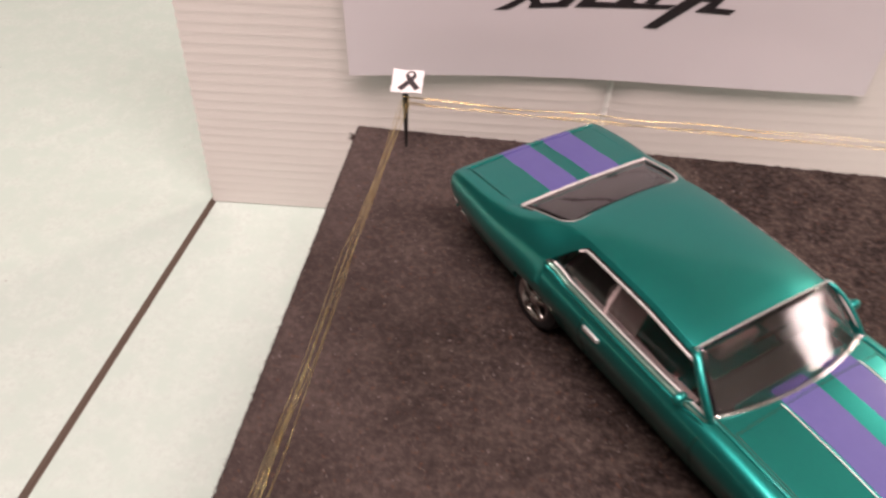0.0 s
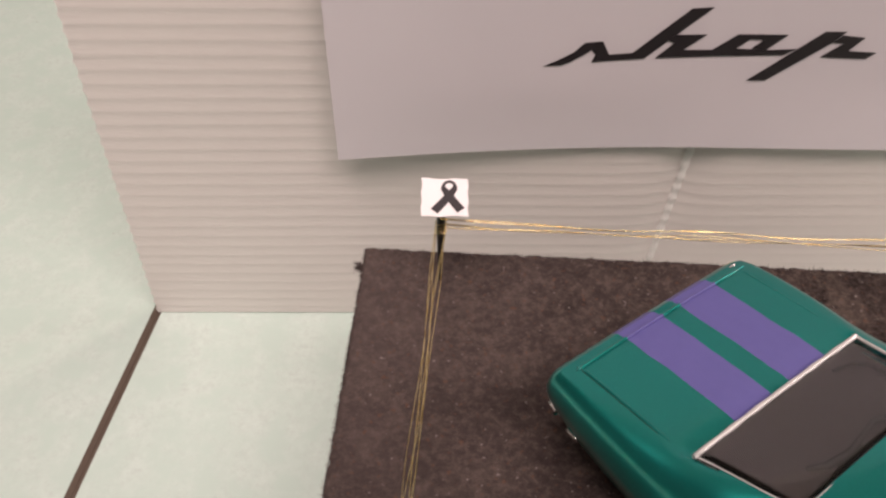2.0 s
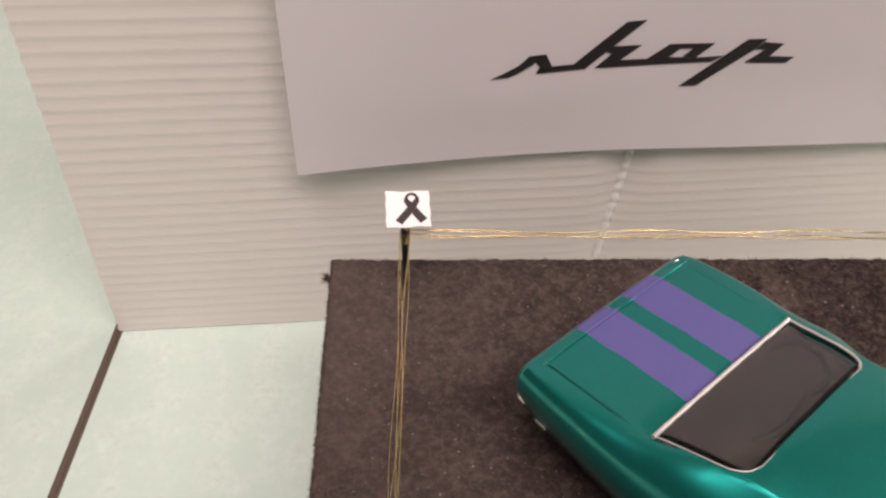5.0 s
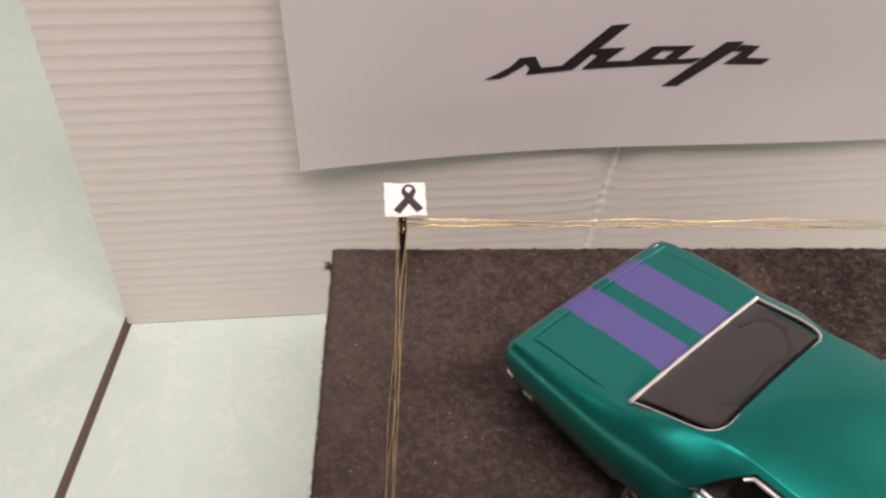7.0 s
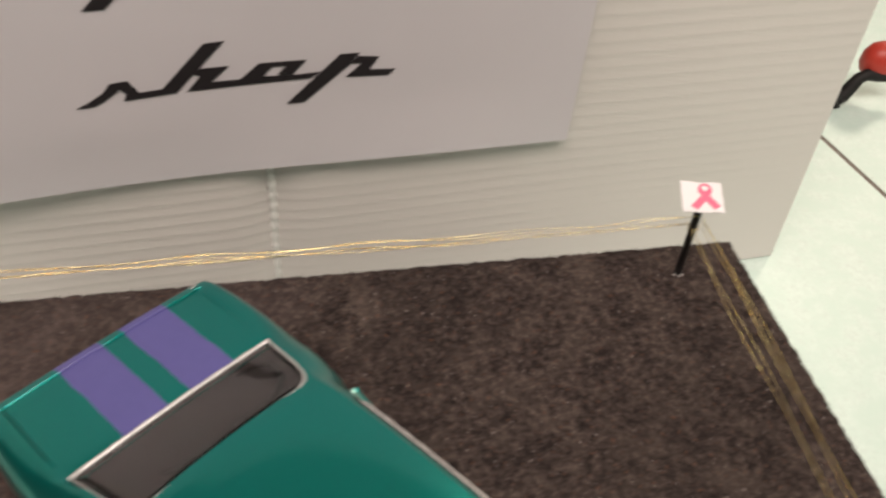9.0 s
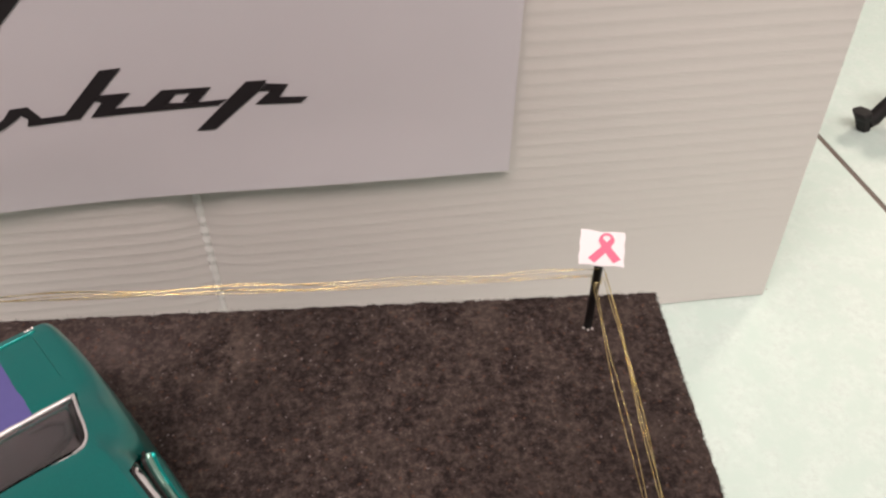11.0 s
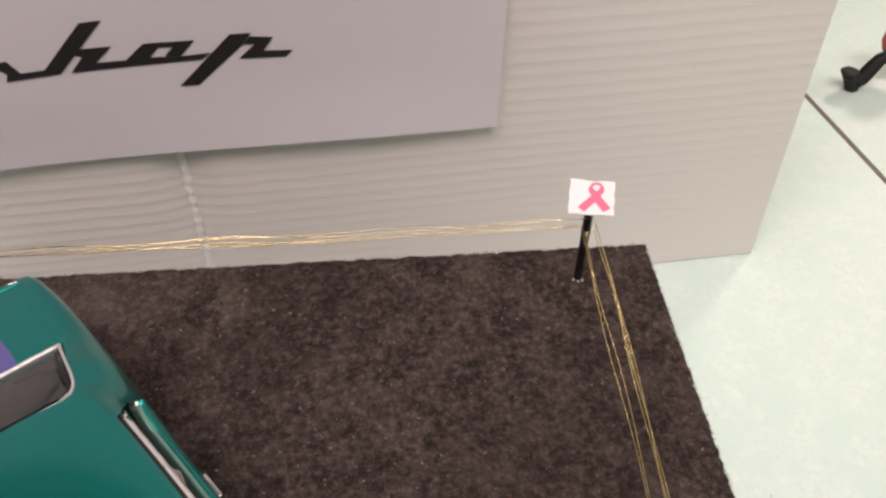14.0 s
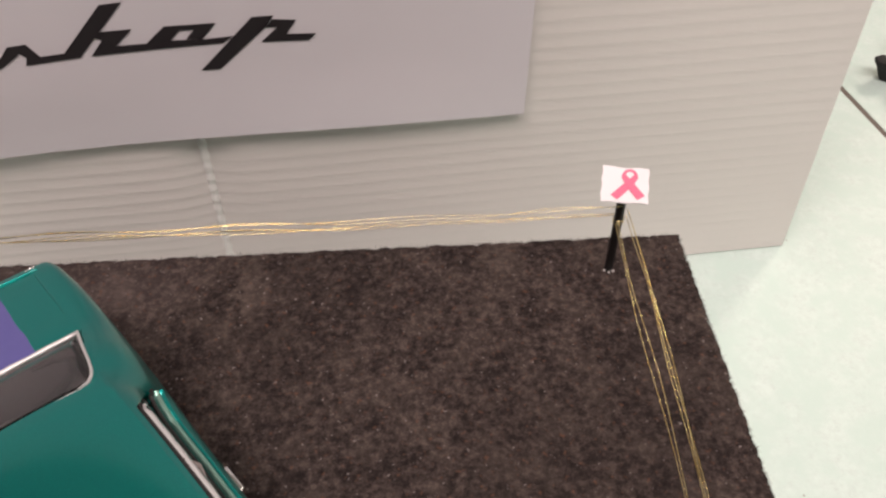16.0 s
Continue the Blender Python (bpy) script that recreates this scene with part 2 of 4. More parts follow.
def grid(bm, rows, close_u=False, close_v=False):
    """Faces between rows of points."""
    vs = [[bm.verts.new(p) for p in r] for r in rows]
    n, k = len(vs), len(vs[0])
    for i in range(n if close_u else n - 1):
        for j in range(k if close_v else k - 1):
            q = (vs[i][j], vs[(i + 1) % n][j], vs[(i + 1) % n][(j + 1) % k], vs[i][(j + 1) % k])
            bm.faces.new(q)
    return vs


def tube(bm, pts, r, sides=6, caps=True):
    """A round bar along the points; r may be a list."""
    pts = [Vector(p) for p in pts]
    rs = r if isinstance(r, (list, tuple)) else [r] * len(pts)
    rings, up = [], Vector((0, 0, 1))
    for i, p in enumerate(pts):
        d = (pts[min(i + 1, len(pts) - 1)] - pts[max(i - 1, 0)]).normalized()
        a = d.cross(up if abs(d.z) < 0.95 else Vector((1, 0, 0))).normalized()
        b = d.cross(a)
        rings.append([p + (a * math.cos(t) + b * math.sin(t)) * rs[i] for t in [2 * math.pi * k / sides for k in range(sides)]])
    vs = grid(bm, rings, close_v=True)
    if caps:
        bm.faces.new(vs[0][::-1])
        bm.faces.new(vs[-1])
    return bm


def lathe(bm, profile, axis_point, steps=28):
    """Turns (radius, along) round the local y axis through axis_point."""
    rows = []
    for k in range(steps):
        t = 2 * math.pi * k / steps
        rows.append([Vector(axis_point) + Vector((r * math.cos(t), y, r * math.sin(t))) for r, y in profile])
    grid(bm, rows, close_u=True)
    bmesh.ops.remove_doubles(bm, verts=bm.verts, dist=1e-7)
    return bm


def lerp(table, x):
    """Smooth look-up in rows of (x, value, ...)."""
    xs = [r[0] for r in table]
    return [float(np.interp(x, xs, [r[k] for r in table])) for k in range(1, len(table[0]))]


def glide(table, x):
    """The same look-up along smooth curves through the rows."""
    xs = [r[0] for r in table]
    if x <= xs[0] or x >= xs[-1]:
        return lerp(table, x)
    i = max(k for k in range(len(xs) - 1) if xs[k] <= x)
    h = xs[i + 1] - xs[i]
    t = (x - xs[i]) / h
    out = []
    for k in range(1, len(table[0])):
        def slope(j):
            a, b = max(j - 1, 0), min(j + 1, len(xs) - 1)
            return (table[b][k] - table[a][k]) / (xs[b] - xs[a])

        p, q, m, n = table[i][k], table[i + 1][k], slope(i) * h, slope(i + 1) * h
        out.append((2 * t ** 3 - 3 * t * t + 1) * p + (t ** 3 - 2 * t * t + t) * m + (3 * t * t - 2 * t ** 3) * q + (t ** 3 - t * t) * n)
    return out


# ---- the room: unseen, added to bounce light and darken reflections ----
X0, X1, Y0, Y1 = -1.9, 4.95, -1.9, 2.6


def slab(name, x0, x1, y0, y1, z0, z1, material, label, category):
    me = shell(name, box(bmesh.new(), x0, x1, y0, y1, z0, z1), material, False)
    return tagged(new(name, me), label, category, kind="structure")


slab("floor", X0, X1, Y0, Y1, FLOOR - 0.1, FLOOR, M_FLOOR, "unseen pale floor, added under the tables", "floor")
slab("ceiling", X0, X1, Y0, Y1, CEIL, CEIL + 0.1, M_CEILING, "unseen white ceiling, added to bounce light", "ceiling")
slab("wall_north", X0, X1, Y1, Y1 + 0.1, FLOOR, CEIL, M_WALL, "unseen grey wall, added to darken reflections", "wall")
slab("wall_south", X0, X1, Y0 - 0.1, Y0, FLOOR, CEIL, M_WALL, "unseen grey wall, added to darken reflections", "wall")
slab("wall_east", X1, X1 + 0.1, Y0, Y1, FLOOR, CEIL, M_WALL, "unseen grey wall, added to darken reflections", "wall")
slab("wall_west", X0 - 0.1, X0, Y0, Y1, FLOOR, CEIL, M_WALL, "unseen grey wall, added to darken reflections", "wall")


# ---- tables, side by side ----
def table(corners, label, band):
    """A table with a four-sided top, its corners given anticlockwise; band: width of the brown edge."""
    t = thing("table", label, "table", pose(0, 0, FLOOR), group="tables pushed side by side")
    h = TABLE - FLOOR
    cs = [Vector(c) for c in corners]

    def inset(d):
        """The outline drawn in by d on every side."""
        out = []
        for i in range(4):
            p, q, r = cs[i - 1], cs[i], cs[(i + 1) % 4]
            n1, n2 = Vector((p.y - q.y, q.x - p.x)).normalized(), Vector((q.y - r.y, r.x - q.x)).normalized()
            out.append(q + (n1 + n2) * d / (1 + n1.dot(n2)))
        return out

    def block(pts, z0, z1):
        bm = bmesh.new()
        low, top = [bm.verts.new((*p, z0)) for p in pts], [bm.verts.new((*p, z1)) for p in pts]
        bm.faces.new(low[::-1])
        bm.faces.new(top)
        for i in range(4):
            bm.faces.new((low[i], low[(i + 1) % 4], top[(i + 1) % 4], top[i]))
        return bm

    inner = inset(band)
    part("tabletop", block(inner, h - 0.026, h), M_LAMINATE, t, "pale green speckled laminate", False)
    for i in range(4):
        j = (i + 1) % 4
        part("edge_band", block([cs[i], cs[j], inner[j], inner[i]], h - 0.027, h - 0.0003), M_BAND, t, "brown edge band", False)
    for p in inset(0.05):
        part("leg", tube(bmesh.new(), [(p.x, p.y, 0), (p.x, p.y, h - 0.026)], 0.016, 14), M_BLACK, t, "black steel leg")
    return t


def seam_west(y):
    return -0.1202 + 0.049 * (y - 0.066)


def seam_east(y):
    return 0.5378 - 0.1477 * y


YF, YB = -0.78, 0.92
table([(seam_west(YF) + 0.0001, YF), (seam_east(YF) - 0.0001, YF), (seam_east(YB) - 0.0001, YB), (seam_west(YB) + 0.0001, YB)], "pale green laminate table carrying the display, brown edges", 0.0018)
table([(seam_west(YF) - 0.68, YF), (seam_west(YF) - 0.0001, YF), (seam_west(YB) - 0.0001, YB), (seam_west(YB) - 0.68, YB)], "pale green laminate table pushed against the display's table", 0.0028)
table([(seam_east(YF) + 0.0001, YF), (seam_east(YF) + 0.68, YF), (seam_east(YB) + 0.68, YB), (seam_east(YB) + 0.0001, YB)], "pale green laminate table beside the display's table", 0.0020)


# ---- twin-wall plastic backdrop, folded; its halves turned and sized to fit the camera's view ----
CREASE = (0.1200, 0.0835)
ENDS = ((-0.1200, 0.0665), (0.4110, 0.1035))
LEAN = -0.075
TOP = 0.235
TAPER = ((-0.1200, 0.057), (0.1200, 0.045), (0.4110, -0.080))   # the sheet is drawn in towards its top to fit the camera's view
PITCH = 0.0065


def wall_y(x, z):
    (x0, y0), (x1, y1) = (ENDS[0], CREASE) if x < CREASE[0] else (CREASE, ENDS[1])
    groove = 0.0028 * math.exp(-((x - CREASE[0]) / 0.010) ** 2)
    return y0 + (y1 - y0) * (x - x0) / (x1 - x0) + LEAN * (z - TABLE) + groove


def backdrop():
    t = thing("backdrop_panel", "white corrugated plastic sheet folded upright behind the display", "panel")
    for k, (xa, xb) in enumerate(((ENDS[0][0], CREASE[0] - 0.0001), (CREASE[0] + 0.0001, ENDS[1][0]))):
        bm = bmesh.new()
        per = 8
        n = int((TOP - TABLE) / PITCH * per)
        front, back = [], []
        for i in range(n + 1):
            z = TABLE + (TOP - TABLE) * i / n
            ph = 2 * math.pi * (z - TABLE) / PITCH
            relief = (0.00007 if k == 0 else 0.000052) * (math.cos(ph) + 0.35 * math.cos(2 * ph + 0.6))
            nick = 0.0009 * abs(math.cos(ph / 2)) - 0.0005
            ra, rb = [], []
            for j in range(37):
                u = (1 - (1 - j / 36) ** 1.8) if k == 0 else (j / 36) ** 1.8
                x = xa + (xb - xa) * u
                if k == 0 and j == 0:
                    x += nick
                wav = 0.0006 * math.sin(u * 5 + z * 30) * math.sin(math.pi * u)
                y = wall_y(x, z) + wav
                xs = x + (z - TABLE) * lerp(TAPER, x)[0]
                ra.append((xs, y - 0.002 - relief + (0.0014 if i == 0 else 0.0), z))
                rb.append((xs, y + 0.002, z))
            front.append(ra)
            back.append(rb)
        f, b = grid(bm, front), grid(bm, [r[::-1] for r in back])
        for i in range(n):
            bm.faces.new((f[i][0], f[i + 1][0], b[i + 1][-1], b[i][-1]))
            bm.faces.new((f[i + 1][-1], f[i][-1], b[i][0], b[i + 1][0]))
        for j in range(36):
            bm.faces.new((f[n][j], f[n][j + 1], b[n][-2 - j], b[n][-1 - j]))
            bm.faces.new((f[0][j + 1], f[0][j], b[0][-1 - j], b[0][-2 - j]))
        part("sheet_half", bm, M_PLASTIC, t, sharp=40)
    bm = bmesh.new()
    tube(bm, [(CREASE[0] + 0.045 * q + 0.0004, wall_y(CREASE[0], TABLE + q) - 0.0014, TABLE + q) for q in np.linspace(0, TOP - TABLE, 220)], [0.0020 + 0.00025 * math.sin(i * 0.352 / 220 * 2 * math.pi / 0.0065) for i in range(220)], 8)
    part("fold", bm, M_FOLD, t, "scored fold line")
    return t


backdrop()

# ---- the printed sheet of paper ----
PA, PB = Vector((-0.0182, 0.0622)), Vector((0.2599, 0.0833))
ACROSS = (PB - PA).normalized()
PAPER_Z = -0.0052


def paper_point(a, h, off=0.0):
    """a and h: metres from the sheet's lower left corner."""
    u = a / 0.279
    bow = LEAN * h - 0.005 * max(0.0, 1 - u / 0.52) ** 1.4
    p = PA + ACROSS * a
    edge = 0.0012 * math.sin(math.pi * u * 2.0) * (1 - min(1, h / 0.03))
    q = Vector((p.x + ACROSS.y * (off - bow), p.y - ACROSS.x * (off - bow) + edge))
    q.y -= 0.0025
    return Vector((q.x, q.y, PAPER_Z + h + 0.0022 * math.sin(math.pi * u) * (1 - min(1, h / 0.2))))


def paper_sheet():
    bm = bmesh.new()
    grid(bm, [[paper_point(0.279 * j / 56, 0.216 * i / 40, 0.0011) for j in range(57)] for i in range(41)])
    grid(bm, [[paper_point(0.279 * (56 - j) / 56, 0.216 * i / 40, 0.0009) for j in range(57)] for i in range(41)])
    me = shell("paper_sign", bm, M_PAPER)
    ob = tagged(new("paper_sign", me), "white printed paper sheet taped across the plastic backdrop", "sign")
    return ob


sheet = paper_sheet()


def stroke(bm, pts):
    """A flat inked outline on the sheet, points in millimetres."""
    return bm.faces.new([bm.verts.new((x, y, 0)) for x, y in pts])


def ink(name, outlines, label):
    bm = bmesh.new()
    for o in outlines:
        stroke(bm, o)
    bmesh.ops.triangulate(bm, faces=bm.faces[:])
    for _ in range(2):
        bmesh.ops.subdivide_edges(bm, edges=[e for e in bm.edges if e.calc_length() > 5], cuts=1)
    bmesh.ops.triangulate(bm, faces=bm.faces[:])
    for v in bm.verts:
        v.co = paper_point(v.co.x / 1000, v.co.y / 1000 + 0.0008, 0.0014)
    bmesh.ops.recalc_face_normals(bm, faces=bm.faces[:])
    if sum(f.normal.y for f in bm.faces) > 0:
        bmesh.ops.reverse_faces(bm, faces=bm.faces[:])
    return part(name, bm, M_INK, sheet, label, False)


# slanted script, each letter of a few broad pen strokes that run into the next
ink("letter_s", [[(76.8, 40.5), (83.5, 40.7), (86.5, 42.0), (92.6, 46.0), (97.3, 50.6), (90.9, 50.2), (87.4, 46.2), (81.5, 42.7)],
                 [(92.0, 49.0), (97.3, 50.6), (100.4, 44.9), (94.3, 41.8), (95.6, 45.0)],
                 [(94.3, 41.8), (113.5, 42.9), (110.5, 45.5), (100.0, 44.9)]], "black letter s")
ink("letter_h", [[(108.6, 45.3), (126.2, 63.4), (133.9, 63.8), (113.5, 42.9)],
                 [(120.7, 50.3), (123.2, 52.8), (134.2, 52.8), (127.0, 46.4), (122.8, 46.2), (117.3, 43.0), (123.0, 49.4)]], "black letter h")
ink("letter_o", [[(137.5, 46.3), (146.2, 46.8), (150.0, 50.6), (145.2, 52.8)], [(145.2, 52.8), (150.0, 50.6), (155.1, 50.5), (163.3, 52.7)],
                 [(155.1, 50.5), (151.5, 46.8), (157.1, 46.2), (163.3, 52.7)],
                 [(117.3, 43.0), (164.0, 44.0), (168.3, 46.7), (157.1, 46.2), (146.2, 46.8), (137.5, 46.3), (127.0, 46.4), (122.8, 46.2)]], "black letter o")
ink("letter_p", [[(153.8, 32.6), (160.9, 32.6), (180.1, 49.3), (183.8, 54.1), (176.1, 54.1)],
                 [(180.1, 49.3), (183.0, 52.6), (191.4, 51.7), (187.3, 46.0), (198.0, 45.4), (194.9, 42.6), (177.7, 43.2), (184.4, 49.2)]], "black letter p")
ink("letter_stroke", [[(88.6, 80.3), (96.2, 80.3), (128.0, 110.0), (120.0, 110.0)]], "black pen stroke of a line above")


# ---- display board with felt carpet ----
BW, BD, BT = 0.3035, 0.3050, 0.012


def board():
    t = thing("display_board", "square board covered in dark brown felt carpet", "board")
    part("core", box(bmesh.new(), 0.002, BW - 0.002, -BD + 0.002, -0.002, -BT, -0.0022), M_TRIM, t, smooth=False)
    rng = np.random.default_rng(5)
    nx, ny = 304, 305
    g = rng.normal(size=(ny + 8, nx + 8))
    soft = sum(g[i:i + ny, j:j + nx] for i in range(3) for j in range(3)) / 3
    big = np.kron(rng.normal(size=(ny // 6 + 2, nx // 6 + 2)), np.ones((6, 6)))[:ny, :nx]
    hz = 0.00020 * soft + 0.00008 * big
    bm = bmesh.new()
    rows = []
    for i in range(ny):
        r = []
        for j in range(nx):
            x, y = BW * j / (nx - 1), -BD * i / (ny - 1)
            e = min(x, BW - x, -y, BD + y)
            drop = 0.0011 * max(0, 1 - e / 0.0022) ** 2
            jit = 0.00016 if e < 1e-6 else 0.0
            r.append((x + jit * g[i, j], y + jit * g[j % ny, i % nx], hz[i, j] - drop * 0.6 + 0.0002))
        rows.append(r)
    vs = grid(bm, [r[::-1] for r in rows])
    rim = [v for v in vs[0]] + [r[-1] for r in vs[1:]] + [v for v in vs[-1][-2::-1]] + [r[0] for r in vs[-2:0:-1]]
    low = [bm.verts.new((v.co.x, v.co.y, -BT)) for v in rim]
    for i in range(len(rim)):
        j = (i + 1) % len(rim)
        bm.faces.new((rim[i], rim[j], low[j], low[i]))
    bmesh.ops.recalc_face_normals(bm, faces=bm.faces[:])
    part("felt", bm, M_CARPET, t, "dark brown-grey felt with pale patches, painted lighter to one side")
    # loose fibres standing on the felt and along its cut edges
    vv, ff = [], []
    for k in range(49000):
        if k < 9000:
            q = rng.random() * (BW + 2 * 0.24)
            if q < BW:
                x, y, out = q, 0.0, (rng.normal() * 0.3, 1.0)
            elif q < BW + 0.24:
                x, y, out = 0.0, -(q - BW), (-1.0, rng.normal() * 0.3)
            else:
                x, y, out = BW, -(q - BW - 0.24), (1.0, rng.normal() * 0.3)
            z = -0.0012 * rng.random() - 0.0004
            L = 0.0004 + 0.0013 * rng.random() ** 3
            d = np.array([out[0] * 0.8, out[1] * 0.8, rng.normal() * 0.7 + 0.2])
        else:
            x, y, z = BW * rng.random(), -0.24 * rng.random(), -0.0005
            L = 0.0007 + 0.0012 * rng.random()
            d = np.array([rng.normal(), rng.normal(), 0.75 * rng.random() + 0.15])
        d /= np.linalg.norm(d)
        p = np.array([x, y, z])
        side = np.cross(d, rng.normal(size=3))
        side *= 0.00009 / (np.linalg.norm(side) + 1e-9)
        b0 = len(vv)
        vv += [tuple(p - side), tuple(p + side), tuple(p + d * L)]
        ff.append((b0, b0 + 1, b0 + 2))
    me = bpy.data.meshes.new("loose_fibre")
    me.from_pydata(vv, [], ff)
    me.materials.append(M_CARPET)
    ob = new("loose_fibre", me)
    ob.parent = t
    tagged(ob, kind="stuff")
    bm = bmesh.new()
    for k in range(60):
        d = Vector((rng.normal(), rng.normal(), rng.normal())).normalized()
        c = Vector((-0.0006, -0.0078, -0.0020))
        tube(bm, [c, c + d * 0.0018, c + d * 0.0036 * rng.uniform(0.5, 1.1) + Vector((0, 0, 0.0004))], [0.00025, 0.00018, 0.00007], 4)
    part("tuft", bm, M_CARPET, t, "frayed tuft of felt")
    return t


board()
tagged(new("riser", shell("riser", box(bmesh.new(), 0.06, BW - 0.06, -BD + 0.06, -0.06, TABLE, -BT, 0.004), M_TRIM, False)),
       "plain black box under the display board, hidden by it", "riser")


# ---- the model car ----
CAR = pose(0.1067, -0.0851, 0.0, 0, 0, -51.25)
car = thing("model_car", "teal model muscle car with two violet stripes parked on the felt", "model car", CAR)
mm = 0.001

# station, underside z, sill half width, flank half width, shoulder half width and z, deck edge half width and z, crown
STATIONS = [
    (-39.4, 16, 27.0, 30.0, 29.5, 29.5, 27.5, 31.5, 0.3),
    (-38.9, 12, 29.5, 32.5, 31.8, 31.0, 29.0, 33.8, 0.4),
    (-37.9, 10, 31.0, 34.2, 33.0, 33.0, 30.2, 36.4, 0.6),
    (-36.2, 9, 32.0, 35.0, 33.6, 34.2, 30.9, 38.0, 0.8),
    (-33.0, 8, 32.6, 35.6, 34.1, 35.2, 31.8, 38.9, 0.9),
    (-25.0, 8, 33.0, 36.4, 34.8, 36.2, 32.1, 40.0, 1.0),
    (-12.0, 8, 33.5, 37.2, 35.4, 37.4, 31.9, 41.6, 1.0),
    (-2.0, 8, 33.8, 37.5, 35.5, 38.0, 30.7, 42.7, 1.0),
    (8.0, 8, 34.0, 37.6, 35.4, 37.6, 30.9, 42.0, 0.6),
    (23.5, 8, 34.2, 37.4, 34.9, 36.6, 31.2, 40.4, 0.2),
    (40.0, 8, 34.3, 37.0, 34.2, 36.0, 31.5, 39.0, 0.0),
    (62.0, 8, 34.3, 36.8, 33.9, 35.8, 31.5, 38.8, 0.0),
    (84.0, 8, 34.3, 36.8, 33.9, 35.8, 31.4, 38.8, 0.0),
    (96.0, 8, 34.3, 36.9, 34.0, 36.0, 31.1, 38.9, 0.0),
    (101.0, 8, 34.2, 37.0, 34.1, 36.2, 31.0, 39.2, 1.4),
    (108.0, 8, 34.0, 37.1, 34.3, 36.3, 31.0, 39.3, 2.2),
    (125.0, 8.5, 33.8, 37.2, 34.4, 36.0, 31.0, 38.8, 2.2),
    (142.0, 9, 33.3, 36.8, 34.0, 35.0, 30.8, 37.6, 2.0),
    (152.0, 10, 32.5, 36.0, 33.3, 34.0, 30.4, 36.2, 1.6),
    (157.0, 12, 31.0, 34.6, 32.2, 32.4, 29.6, 34.4, 1.0),
    (158.5, 16, 29.0, 33.0, 31.0, 28.8, 28.4, 30.6, 0.6),
]


# cabin: belt and roof edge by station: half width and z of the belt, half width and z of the roof edge, roof crown
CABIN = [
    (-24.0, 36.4, 36.3, 32.5, 40.1, 0.0),
    (-16.0, 36.4, 36.9, 31.9, 41.1, 0.0),
    (-10.0, 36.4, 37.3, 31.1, 41.95, 0.0),
    (-4.0, 36.4, 37.6, 29.9, 43.1, 0.0),
    (0.0, 36.4, 37.7, 29.0, 44.3, 0.0),
    (6.0, 36.3, 37.5, 28.0, 46.2, 0.6),
    (14.0, 36.0, 37.1, 26.9, 48.6, 1.2),
    (22.0, 35.7, 36.9, 25.9, 50.6, 1.4),
    (26.0, 33.5, 37.6, 26.0, 51.3, 1.6),
    (34.0, 32.3, 38.8, 26.4, 52.0, 1.9),
    (50.0, 32.3, 39.0, 26.9, 52.5, 2.2),
    (68.0, 32.3, 39.0, 27.2, 52.4, 2.2),
    (80.0, 32.2, 39.0, 27.2, 51.9, 2.0),
    (84.0, 32.1, 39.0, 27.1, 51.5, 1.8),
]


def side_point(s, h):
    """A point of the cabin's side: the sail panels rise out of the wings and lean in, the window part is nearly flat."""
    wb, zb, wr, zr, _ = glide(CABIN, s)
    flat = min(1.0, max(0.0, (s - 14.0) / 16.0))
    out = (0.15 + 1.05 * flat) * math.sin(math.pi * h)
    turn = flat * max(0.0, (h - 0.25) / 0.75) ** 2       # the side rolls over into the roof
    return wb + (wr - wb) * h ** (1.7 - 0.7 * flat) + out - 1.0 * turn, zb + (zr - zb) * h + 0.5 * out - 0.45 * turn


SAIL_END = 25.8


def arc(w0, z0, w1, z1, t, power=0.86):
    """A point on a rounded corner that leaves (w0, z0) upright and reaches (w1, z1) level; t from 0 to 1."""
    a = t * math.pi / 2
    return w1 + (w0 - w1) * math.cos(a) ** power if t < 1 else w1, z0 + (z1 - z0) * math.sin(a) ** power


def side_curve(s, h):
    """The cabin's side, rounded over where the sail panels run down into the wings."""
    w, z = side_point(s, h)
    q = min(1.0, max(0.0, (23.0 - s) / 15.0))
    e = 0.85 * q * q * (3 - 2 * q)
    if e <= 0:
        return w, z
    wt, zt = side_point(s, 1.0)
    wm = lerp(STATIONS, s)[2] + 0.55
    start = math.asin(min(1.0, max(0.0, (side_point(s, 0.0)[1] - 31.5) / (zt - 31.5)))) / (math.pi / 2)
    wa, za = arc(wm, 31.5, wt, zt, start + (1 - start) * h, 1.0)
    return w + (wa - w) * e, z + (za - z) * e


